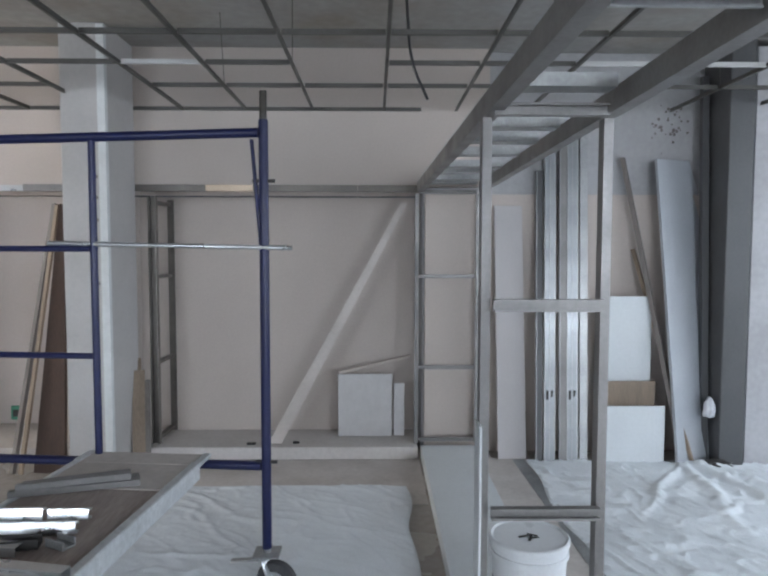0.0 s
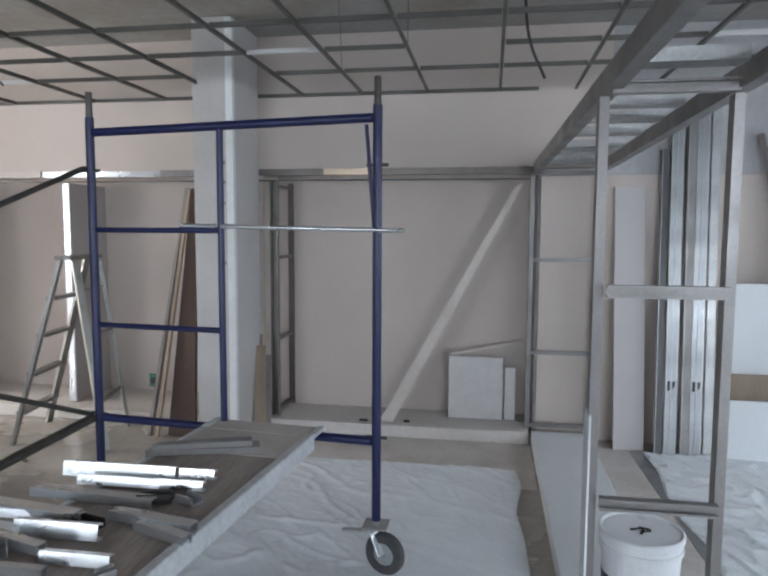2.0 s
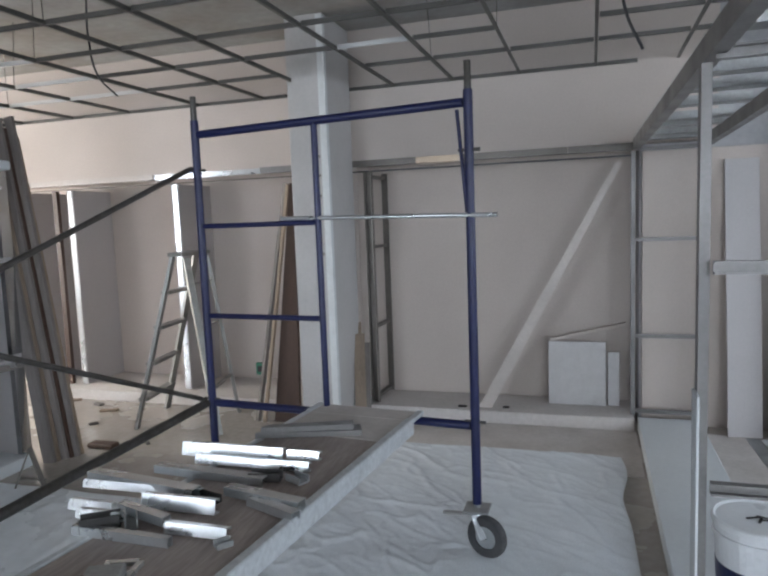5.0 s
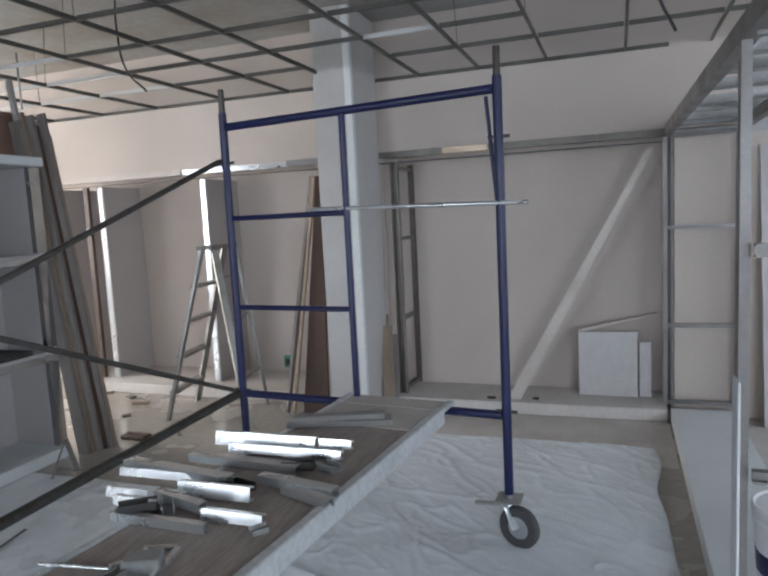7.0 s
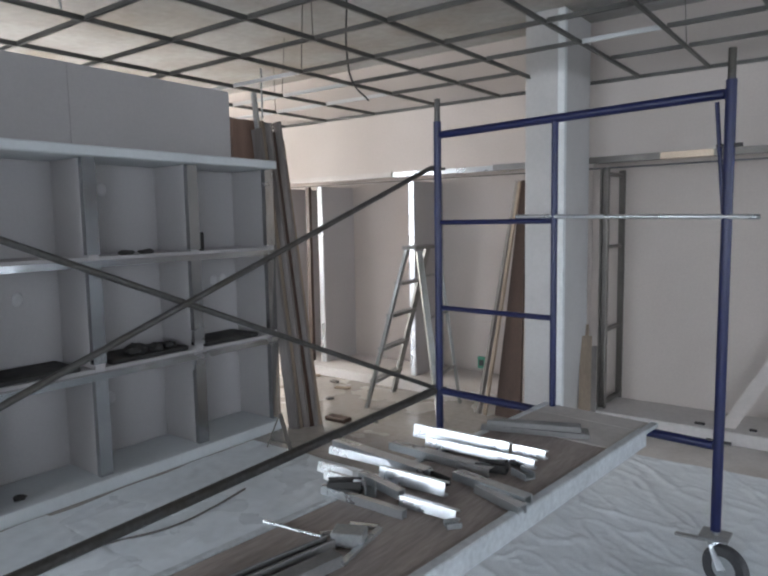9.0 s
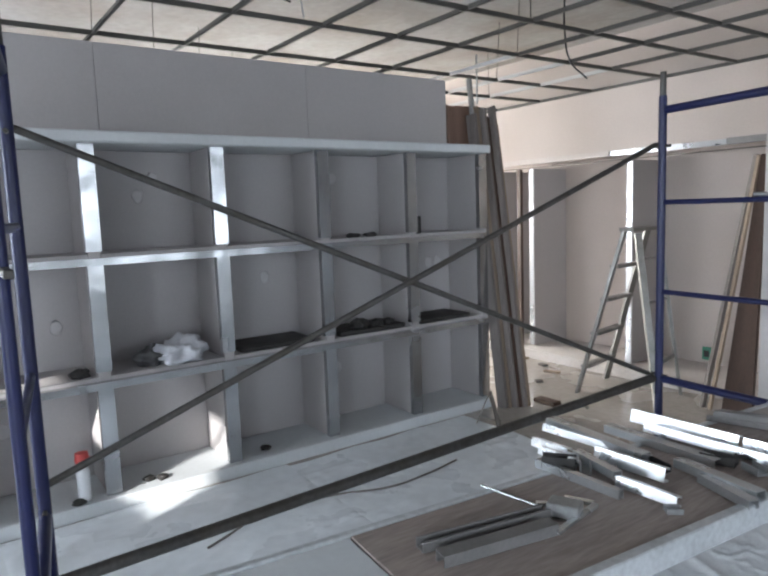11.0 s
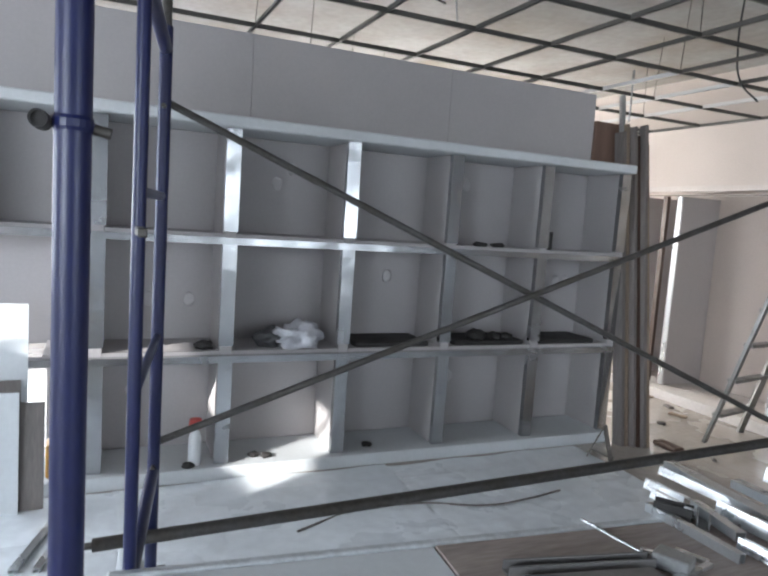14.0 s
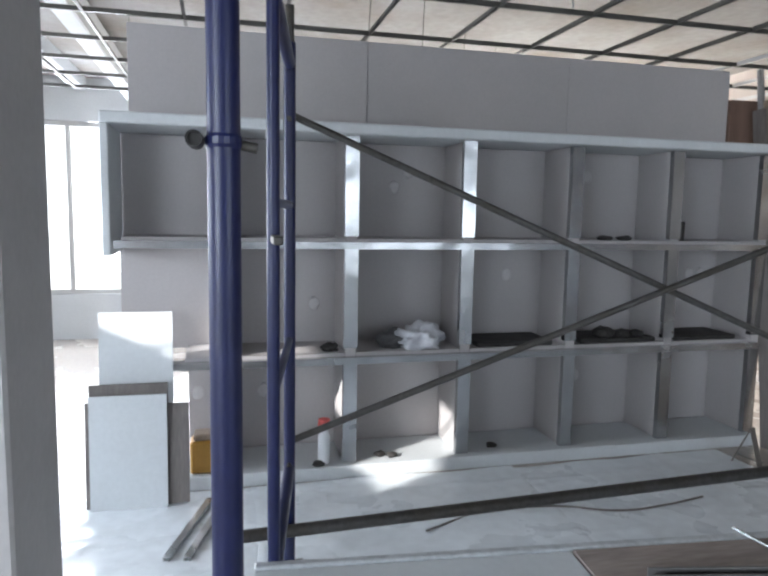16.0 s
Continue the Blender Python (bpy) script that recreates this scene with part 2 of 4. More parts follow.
def ring(centre, axis_to, r0, r1, n=24, bm=None):
    """A hollow tyre between centre and axis_to."""
    bm = bm or bmesh.new()
    m, length = along(centre, axis_to), (Vector(axis_to) - Vector(centre)).length
    prof = [(r0, 0), (r1 * 0.93, 0), (r1, length * 0.25), (r1, length * 0.75), (r1 * 0.93, length), (r0, length)]
    loops = [[bm.verts.new(m @ Vector((r * math.cos(2 * math.pi * i / n), r * math.sin(2 * math.pi * i / n), z))) for r, z in prof] for i in range(n)]
    for i in range(n):
        p, q = loops[i], loops[(i + 1) % n]
        for k in range(len(prof)):
            l = (k + 1) % len(prof)
            bm.faces.new((p[k], q[k], q[l], p[l]))
    return bm


def lathe(profile, at, n=32, bm=None):
    bm = bm or bmesh.new()
    loops = [[bm.verts.new((at[0] + r * math.cos(2 * math.pi * i / n), at[1] + r * math.sin(2 * math.pi * i / n), at[2] + z)) for r, z in profile] for i in range(n)]
    for i in range(n):
        p, q = loops[i], loops[(i + 1) % n]
        for k in range(len(profile) - 1):
            bm.faces.new((p[k], q[k], q[k + 1], p[k + 1]))
    bm.faces.new([l[0] for l in loops][::-1])
    bm.faces.new([l[-1] for l in loops])
    return bm


def cable(name, points, r, mat, label):
    cu = bpy.data.curves.new(name, "CURVE")
    cu.dimensions, cu.bevel_depth, cu.bevel_resolution = "3D", r, 2
    sp = cu.splines.new("BEZIER")
    sp.bezier_points.add(len(points) - 1)
    for bp, p in zip(sp.bezier_points, points):
        bp.co = p
        bp.handle_left_type = bp.handle_right_type = "AUTO"
    cu.materials.append(mat)
    return tagged(new(name, cu), label, "cable")


def sheet(x0, x1, y0, y1, nx, ny, height, z=0.004, seed=0):
    """A crumpled sheet on the floor, with a turned edge all round; height(x, y) is its relief."""
    bm = bmesh.new()
    vs = []
    for j in range(ny + 1):
        row = []
        for i in range(nx + 1):
            u, v = i / nx, j / ny
            x, y = x0 + (x1 - x0) * u, y0 + (y1 - y0) * v
            wob = 0.05 * noise.noise(Vector((x * 2.3, y * 2.3, seed)))
            edge = min(u, 1 - u, v, 1 - v)
            zz = z + (height(x, y) if edge > 0 else 0.0)
            row.append(bm.verts.new((x + wob, y + wob * 0.7, max(zz, z if edge > 0 else 0.0005))))
        vs.append(row)
    for j in range(ny):
        for i in range(nx):
            bm.faces.new((vs[j][i], vs[j][i + 1], vs[j + 1][i + 1], vs[j + 1][i]))
    return bm


# ---- the shell ----
FX, YH, GZ = -3.74, 5.40, 2.63      # shelf front, header plane, ceiling grid height
floor = single("floor", boxed(-9.0, 5.0, -4.5, 7.5, -0.12, 0.0), M["floor"], (0, 0, 0), "dusty glossy construction floor", "floor", kind="structure")
ceiling = single("ceiling", boxed(-9.0, 5.0, -4.19, 7.5, 3.1, 3.25), M["slab"], (0, 0, 3.1), "stained painted concrete slab above the open grid", "ceiling", kind="structure")


def holed_wall(name, axis, at, thick, lo, hi, z1, holes, mat, label):
    """A wall along x ('x') or y ('y') from lo to hi with rectangular openings (u0, u1, z0, z1)."""
    bm = bmesh.new()

    def put(u0, u1, z0, z1):
        if u1 - u0 > 1e-4 and z1 - z0 > 1e-4:
            if axis == "x":
                box(bm, u0, u1, at, at + thick, z0, z1)
            else:
                box(bm, at, at + thick, u0, u1, z0, z1)
    u = lo
    for h0, h1, a, b in sorted(holes):
        put(u, h0, 0, z1)
        put(h0, h1, 0, a)
        put(h0, h1, b, z1)
        u = h1
    put(u, hi, 0, z1)
    return single(name, bm, mat, (0, 0, 0), label, "wall", kind="structure")


holed_wall("wall_west", "y", -8.7, 0.2, -4.5, 7.5, 3.1, [(-3.4, 0.2, 0.55, 2.6), (2.6, 5.2, 0.55, 2.5)], M["white"], "white wall with large windows")
# Unseen walls; their openings are added to place the daylight and sun patch.
holed_wall("wall_south", "x", -4.2, 0.2, -8.5, 5.0, 3.1, [(-4.7, -2.5, 0.4, 2.5), (-1.80, -0.92, 2.66, 3.09), (-0.90, -0.47, 2.42, 3.09), (0.9, 4.2, 0.3, 2.7)], M["white"], "unseen white wall with added windows and transom")
holed_wall("wall_east", "y", 4.5, 0.2, -4.0, 7.5, 3.1, [(1.6, 5.0, 0.5, 2.6)], M["white"], "unseen white wall with an added window")
holed_wall("wall_north", "x", 5.98, 0.2, -8.5, 4.5, 3.1, [], M["drywall_warm"], "recessed beige drywall wall")


def window(number, axis, at, u0, u1, z0, z1, mullions):
    w = thing("window_%d" % number, (0, 0, 0), "aluminium window with clear panes", "window", kind="structure")
    f = 0.05

    def bx(a, b, c, d, name, mat):
        bm = boxed(a, b, at - 0.03, at + 0.03, c, d, 0.004) if axis == "x" else boxed(at - 0.03, at + 0.03, a, b, c, d, 0.004)
        return part(name, bm, mat, w)
    bx(u0, u1, z0, z0 + f, "window_sill", M["frame_and_lit_tee"])
    bx(u0, u1, z1 - f, z1, "window_frame", M["frame_and_lit_tee"])
    for k in range(mullions + 1):
        u = u0 + (u1 - u0 - f) * k / mullions
        bx(u, u + f, z0 + f, z1 - f, "window_frame", M["frame_and_lit_tee"])
    for k in range(mullions):
        a = u0 + (u1 - u0 - f) * k / mullions + f
        b = u0 + (u1 - u0 - f) * (k + 1) / mullions
        bm = boxed(a, b, at - 0.003, at + 0.003, z0 + f, z1 - f) if axis == "x" else boxed(at - 0.003, at + 0.003, a, b, z0 + f, z1 - f)
        p = part("pane", bm, glass, w)
        p.visible_shadow = False


window(1, "y", -8.6, -3.4, 0.2, 0.55, 2.6, 4)
window(2, "y", -8.6, 2.6, 5.2, 0.55, 2.5, 3)
# Windows 3 to 5 are out of view, added to let daylight in.
window(4, "y", 4.6, 1.6, 5.0, 0.5, 2.6, 3)
window(5, "x", -4.1, -4.7, -2.5, 0.4, 2.5, 2)
window(3, "x", -4.1, 0.9, 4.2, 0.3, 2.7, 3)

# bulkhead over the niches, with the recess below it
single("wall_bulkhead", boxed(-8.5, 0.80, YH, 5.978, 2.075, 3.1), M["drywall_warm"], (0, YH, 2.1), "beige drywall bulkhead above the niche header", "wall", kind="structure")
single("wall_right_lower", boxed(0.302, 0.802, 5.50, 5.975, 0.0, 2.073), M["plaster"], (0, 5.5, 0), "old plaster wall behind the stud partition", "wall", kind="structure")
single("wall_right_upper", boxed(0.803, 4.5, 5.50, 5.975, 0.0, 3.1), M["plaster"], (0, 5.5, 0), "old plaster wall with dark stains", "wall", kind="structure")
single("wall_right_lining", boxed(0.32, 2.55, 5.475, 5.497, 0.0, 2.02, 0.002), M["drywall_warm"], (0, 5.47, 0), "beige drywall lining on the lower wall", "wall", kind="structure")
single("niche_step", boxed(-1.845, 0.26, 5.27, 5.765, 0.0, 0.095, 0.006), M["dusty_white"], (0, 5.2, 0), "low dusty white drywall plinth in the niche", "plinth", kind="structure")
single("wall_niche_back", boxed(-1.98, 0.298, 5.77, 5.972, 0.0, 2.073), M["drywall_warm"], (-1, 5.8, 0), "dusty beige drywall at the back of the niche", "wall", kind="structure")
single("wall_return", boxed(-2.05, -1.85, 5.402, 5.765, 0.0, 2.073), M["drywall_warm"], (-1.9, 5.4, 0), "beige drywall return beside the column", "wall", kind="structure")

# square column with a corner bead
col = thing("column", (-2.02, 5.1, 0), "white painted square column rising through the grid", "column", kind="structure")
part("shaft", boxed(-2.175, -1.875, 4.86, 5.385, 0, 3.098, 0.006), M["column_paint"], col)
part("corner_bead", boxed(-1.925, -1.871, 4.855, 4.90, 0, 3.09, 0.003), M["patch"], col, "smooth white corner bead with screw marks")
for z in (1.35, 1.62, 1.78, 1.93, 2.07):
    part("screw_mark", boxed(-1.945, -1.933, 4.8535, 4.861, z, z + 0.022, 0.002), M["greywood"], col)

pillar = single("pillar", boxed(-1.90, -1.50, -0.68, -0.277, 0, 3.1, 0.008), M["column_paint"], (-1.7, -0.48, 0), "grey plastered square pillar close to the scaffold", "column", kind="structure")

# ---- niche framing ----
header = thing("header_track", (-2.0, YH, 2.03), "galvanised steel header track under the bulkhead", "header", kind="structure")
x = -8.4
# The narrow galv stretch stands in for a highlight along the header.
for x1, key in ((-5.2, "strip"), (-3.8, "strip"), (-2.72, "galv"), (-2.05, "track_grey")):
    part("track", channel((x, YH + 0.02, 2.03), (x1, YH + 0.02, 2.03), 0.036 if key == "galv" else 0.07, 0.05, roll=0), M[key], header)
    # Dark bar put in for the shade line under the track.
    part("track_lip", boxed(x, x1, YH - 0.012, YH + 0.012, 1.985, 1.995, 0.002), M["jamb"], header)
    x = x1 + 0.004
# The warm stretch is a painted reflection, not another kind of track.
for x, x1, key in ((-1.99, -1.35, "jamb"), (-1.346, -0.992, "track_glint"), (-0.988, -0.2, "jamb"), (-0.196, 0.27, "jamb")):
    part("track", channel((x, YH + 0.02, 2.03), (x1, YH + 0.02, 2.03), 0.07, 0.05, roll=0), M[key], header)
    # Same painted shade line, darker over the niche.
    part("track_lip", boxed(x, x1, YH - 0.012, YH + 0.012, 1.985, 1.997, 0.002), M["dark_grey"], header)

jamb = thing("niche_jamb_frame", (-1.75, 5.36, 0), "steel stud ladder frame at the niche side", "stud frame")
part("stud", channel((-1.745, 5.40, 0.096), (-1.745, 5.40, 1.99), 0.06, 0.05, roll=0), M["jamb"], jamb)
part("stud", channel((-1.73, 5.755, 0.096), (-1.73, 5.755, 1.99), 0.05, 0.04, roll=180), M["jamb"], jamb)
for z in (0.13, 0.72, 1.38, 1.95):
    part("crosspiece", bar((-1.745, 5.43, z), (-1.735, 5.73, z), 0.04, 0.025), M["jamb"], jamb)

# ---- stud box partition beside the niche ----
BY0, BY1, BZ = 2.42, 5.36, 2.045


def bx0(y):
    return 0.288 - 0.012 * (y - BY0)


def bx1(y):
    return 0.670 + 0.016 * (y - BY0)


frame_box = thing("stud_partition", (0.48, 3.8, 0), "open galvanised steel stud partition box", "stud frame")
for xx, yy, r in ((bx0(BY0), BY0 + 0.05, 180), (bx1(BY0), BY0 + 0.05, 180), (bx0(BY1), BY1, 180), (bx1(BY1), BY1, 180)):
    part("stud", channel((xx, yy, 0.1 if yy > 3 else 0.0), (xx, yy, BZ - 0.03), 0.03, 0.05, roll=r), M["track_grey"], frame_box)
for yy, zs in ((BY0, (0.765, 1.428, 2.03)), (BY1, (0.13, 0.69, 1.39, 2.03))):
    for z in zs:
        part("crosspiece", channel((bx0(yy) + 0.018, yy + 0.02, z), (bx1(yy) - 0.018, yy + 0.02, z), 0.038 if yy < 3 else 0.026, 0.03, roll=90), M["track_grey"], frame_box)
for fx, r in ((bx0, 90), (bx1, 90)):
    part("top_track", channel((fx(0.75), 0.75, BZ + 0.02), (fx(BY1), BY1, BZ + 0.02), 0.072, 0.045, roll=r), M["track_grey"], frame_box)
for yy in (1.55, 2.36, 3.0, 3.35, 3.75, 4.25, 4.55, 4.95, 5.24):
    part("joist", channel((bx0(yy) + 0.03, yy, BZ + 0.03), (bx1(yy) - 0.03, yy, BZ + 0.03), 0.085, 0.04, roll=180 if yy < 2 else 0), M["galv_dull"], frame_box)
part("floor_plinth", boxed(0.285, 0.70, 2.62, 5.33, 0.0, 0.092, 0.004), M["white"], frame_box, "white drywall covered base plinth")
part("drywall_strip", boxed(0.262, 0.270, 2.40, 2.50, 0.0, 1.05, 0.002), M["white"], frame_box, "narrow drywall offcut on the stud")
single("floor_track", channel((1.02, 5.25, 0.006), (1.09, 2.6, 0.006), 0.09, 0.03, roll=180), M["galv_dull"], (1.05, 4, 0), "dull steel track fixed along the floor", "track")

# ---- shelf wall ----
SY = [-0.40, 0.20, 0.89, 1.61, 2.33, 3.06, 3.76]
SZ = [0.08, 0.735, 1.41, 2.02]
shelf = thing("shelf_wall", (FX - 0.25, 1.6, 0), "built-in shelf wall of drywall bays edged with steel studs", "shelving", kind="structure")
BACK = FX - 0.42
part("plinth", boxed(BACK, FX + 0.02, SY[0] + 0.35, SY[-1] + 0.02, 0.0, SZ[0], 0.004), M["white"], shelf)
part("top_cap", boxed(BACK - 0.1, FX + 0.035, SY[0] - 0.05, SY[-1] + 0.03, SZ[3], SZ[3] + 0.06, 0.008), M["white"], shelf, "white painted top ledge")
for i in range(6):
    for j in range(3):
        part("back_panel", boxed(BACK - 0.012, BACK, SY[i] + (0.002 if i or j else 0.35), SY[i + 1] - 0.002, SZ[j] + 0.004, SZ[j + 1] - 0.004), M["drywall"], shelf)
part("backing", boxed(BACK - 0.09, BACK - 0.0125, SY[1] - 0.02, SY[-1] + 0.02, 0.0, SZ[3] - 0.002), M["drywall"], shelf)
part("backing", boxed(BACK - 0.09, BACK - 0.0125, SY[0] - 0.03, SY[1] - 0.021, SZ[1], SZ[3] - 0.002), M["drywall"], shelf)
for i, y in enumerate(SY):
    z0 = SZ[2] - 0.08 if i == 0 else SZ[0]
    if i == 0:
        part("end_panel", boxed(BACK, FX + 0.03, y - 0.05, y - 0.01, z0, SZ[3], 0.005), M["white"], shelf)
    else:
        part("divider", boxed(BACK + 0.002, FX - 0.03, y - 0.03, y + 0.03, z0 + 0.002, SZ[3] - 0.004), M["drywall"], shelf)
        for a, b in ((SZ[0], SZ[1] - 0.045), (SZ[1] + 0.045, SZ[2] - 0.03), (SZ[2] + 0.03, SZ[3])):
            part("edge_stud", channel((FX - 0.028, y, a + 0.003), (FX - 0.028, y, b - 0.003), 0.082, 0.04, roll=-90), M["galv_edge"], shelf)
for j, (z, w) in enumerate(((SZ[1], 0.09), (SZ[2], 0.06))):
    for i in range(6):
        part("shelf_board", boxed(BACK + 0.002, FX - 0.03, SY[i] + (0.034 if i or j else 0.35), SY[i + 1] - 0.034, z - 0.03, z + 0.02), M["drywall"], shelf)
    for a, b in ((0, 3), (3, 6)):
        part("edge_track", channel((FX - 0.026, SY[a] + 0.0, z), (FX - 0.026, SY[b] - 0.003, z), w, 0.04, roll=180), M["galv_edge"], shelf)
for i in range(6):
    for k in range(3):
        rng = random.Random(i * 7 + k)
        if rng.random() < 0.65:
            y, z = rng.uniform(SY[i] + 0.15, SY[i + 1] - 0.15), rng.choice([0.45, 1.0, 1.18, 1.75, 1.85])
            bm = bmesh.new()
            bmesh.ops.create_icosphere(bm, subdivisions=2, radius=1)
            for v in bm.verts:
                w = 1 + 0.3 * noise.noise(v.co * 1.6 + Vector((i, k, 0)))
                v.co = Vector((BACK + 0.001 + 0.003 * v.co.x, y + 0.035 * v.co.y * w, z + 0.045 * v.co.z * w))
            part("compound_patch", bm, M["patch_faint"], shelf, smooth=True)
upstand = thing("wall_over_shelf", (BACK, 1.6, SZ[3] + 0.062), "grey drywall upstand above the shelf wall", "wall", kind="structure")
for y0, y1 in ((-0.34, 1.018), (1.021, 2.36), (2.362, 3.60)):
    part("board", boxed(BACK + 0.148, BACK + 0.16, y0, y1, SZ[3] + 0.062, 2.60, 0.0015), M["drywall"], upstand)
part("core", boxed(BACK - 0.12, BACK + 0.147, -0.339, 3.599, SZ[3] + 0.062, 2.598), M["drywall"], upstand)

# ---- scaffold ----
def scaffold_frame(name_label, right, left):
    """An end frame between two floor points, with ladder rungs on the left half, pins, and casters."""
    r, l = Vector(right), Vector(left)
    d = (l - r).normalized()
    fr = thing("scaffold", (*((r + l) / 2).xy, 0), name_label, "scaffold frame", "scaffold end frames")
    at = lambda s, z: (r.x + (l.x - r.x) * s, r.y + (l.y - r.y) * s, z)
    for s in (0, 1):
        post = part("post", tube(at(s, 0.24), at(s, 2.165), 0.0215, 28), M["blue"], fr)
        part("stacking_pin", tube(at(s, 2.166), at(s, 2.29), 0.016), M["brace"], post, "bare steel stacking pin")
        for z in (0.64, 1.90):
            p0 = Vector(at(s, z)) - d * 0.05 * (1 if s else -1)
            part("brace_stud", tube(p0, Vector(at(s, z)) + d * 0.05 * (1 if s else -1), 0.008, 8), M["brace"], post)
    part("top_bar", tube(at(0.015, 2.11), at(0.985, 2.09), 0.021, 14), M["blue"], fr)
    part("inner_post", tube(at(0.52, 0.64), at(0.52, 2.09), 0.0165, 12), M["blue"], fr)
    part("bottom_bar", tube(at(0.015, 0.62), at(0.985, 0.62), 0.021, 14), M["blue"], fr)
    for z in (1.11, 1.60):
        part("rung", tube(at(0.53, z), at(0.985, z), 0.014, 10), M["blue"], fr)
    part("corner_strut", tube(at(0.01, 1.62), at(0.035, 2.08), 0.009, 8), M["blue"], fr)
    for s in (0, 1):
        c = Vector(at(s, 0.0))
        cas = part("caster", boxed(c.x - 0.06, c.x + 0.06, c.y - 0.06, c.y + 0.06, 0.212, 0.222, 0.003), M["galv_dull"], fr, "steel swivel caster with brake")
        off = Vector((0.05, -0.04, 0))
        w = c + off + Vector((0, 0, 0.1))
        side = Vector((0.35, 0.93, 0)).normalized() * 0.022
        part("tyre", ring(w - side, w + side, 0.055, 0.1, 28), M["rubber"], cas)
        part("rim", ring(w - side * 0.8, w + side * 0.8, 0.012, 0.056, 20), M["galv"], cas)
        for k in (-1, 1):
            part("fork", bar(w + side * 1.45 * k, c + side * 1.45 * k + Vector((0, 0, 0.213)), 0.05, 0.006), M["galv"], cas)
        part("stem", tube(at(s, 0.223), at(s, 0.26), 0.018), M["galv_dull"], cas)
        part("brake_lever", bar(c + Vector((-0.03, -0.03, 0.2)), c + Vector((-0.16, -0.02, 0.19)), 0.03, 0.008), M["galv_dull"], cas)
    return fr


F1R, F1L, F2R, F2L = (-0.555, 3.31, 0), (-2.06, 3.45, 0), (-0.93, 0.160, 0), (-2.42, 0.395, 0)
scaffold_frame("blue painted tubular scaffold frame on casters", F1R, F1L)
scaffold_frame("blue painted scaffold frame joined by cross braces", F2R, F2L)


def brace(a, b, label, radius=0.0135):
    br = thing("cross_brace", tuple((Vector(a) + Vector(b)) / 2), label, "scaffold brace", "scaffold braces")
    part("tube", tube(a, b, radius, 10), M["brace"], br)
    for p, q in ((a, b), (b, a)):
        d = (Vector(q) - Vector(p)).normalized()
        part("flattened_end", bar(Vector(p) - d * 0.03, Vector(p) + d * 0.06, 0.034, 0.01), M["brace"], br)


brace((F1L[0] - 0.03, F1L[1] - 0.02, 1.91), (F2L[0] - 0.02, F2L[1] + 0.02, 0.72), "worn dark steel diagonal scaffold brace")
brace((F1L[0] - 0.055, F1L[1] - 0.02, 0.64), (F2L[0] - 0.045, F2L[1] + 0.02, 1.92), "worn dark steel diagonal scaffold brace")
brace((F1L[0] - 0.02, F1L[1] - 0.03, 0.62), (-2.387, 0.199, 0.380), "dark steel horizontal scaffold rail", 0.024)
rod = single("support_rod", tube((-1.55, 3.40, 1.625), (-0.43, 3.285, 1.605), 0.011, 10), M["galv"], (-1.0, 3.3, 1.6), "thin bright steel rod clamped to the scaffold", "rod")


# an unseen block, added to keep direct sun off the south and east windows
single("neighbour_building", boxed(3.15, 14.0, -8.5, -8.0, 0.0, 9.5), M["plaster"], (8, -9, 0), "plain grey unseen block that keeps sun off the windows", "building", kind="structure")
single("backdrop", boxed(-13.1, -13.0, -14, 16, -0.1, 9), glow, (-13, 1, 0), "hazy bright daylight beyond the windows", "backdrop", kind="structure")
single("ground", boxed(-60, 60, -60, 60, -0.32, -0.13), M["floor"], (0, 0, -0.2), "pale paved ground outside", "ground", kind="structure")

# A second unseen block, added to keep sun off window 5.
single("neighbour_annex", boxed(-2.7, 0.15, -8.4, -8.02, 0.0, 4.3), M["plaster"], (-1.3, -8.2, 0), "low grey unseen block that keeps sun off a south window", "building", kind="structure")

# ---- left niches ----
single("niche_step_west", boxed(-5.3, -2.06, 5.27, 5.975, 0.0, 0.095, 0.006), M["dusty_white"], (-4, 5.4, 0), "low white drywall step under the west niches", "plinth", kind="structure")
for k, x in enumerate((-5.36, -4.84, -3.66)):
    fin = thing("niche_divider", (x, 5.5, 0.095), "drywall niche divider edged with a bright steel stud", "divider", "niche dividers")
    part("panel", boxed(x, x + 0.075, 5.46, 5.972, 0.098, 1.985), M["drywall"], fin)
    part("edge_stud", channel((x + 0.04, 5.455, 0.098), (x + 0.04, 5.455, 1.983), 0.05, 0.04, roll=180), M["galv"], fin)
single("corner_stud", channel((-4.95, 5.42, 0.1), (-4.95, 5.42, 1.985), 0.05, 0.04, roll=180), M["brown"], (-4.95, 5.4, 0.1), "dark brown stud beside the niche", "stud")
ob = thing("outlet_box", (-3.13, 5.96, 0.13), "green electrical box on the niche wall", "outlet")
part("box", boxed(-3.18, -3.09, 5.945, 5.974, 0.13, 0.25, 0.006), M["green"], ob)
part("opening", boxed(-3.16, -3.11, 5.94, 5.946, 0.16, 0.22, 0.002), M["dark"], ob)

# ---- ceiling grid ----
GXS = [-6.4, -5.8, -5.2, -4.6, -3.98, -3.26, -2.64, -2.13, -1.50, -1.03, -0.53, 0.0, 0.54, 1.08, 1.62, 2.16, 2.7, 3.24]
GYS = [-3.2, -2.67, -2.14, -1.61, -1.08, -0.56, -0.03, 0.50, 1.02, 1.54, 2.07, 2.58, 3.07, 3.62, 4.14, 4.66]
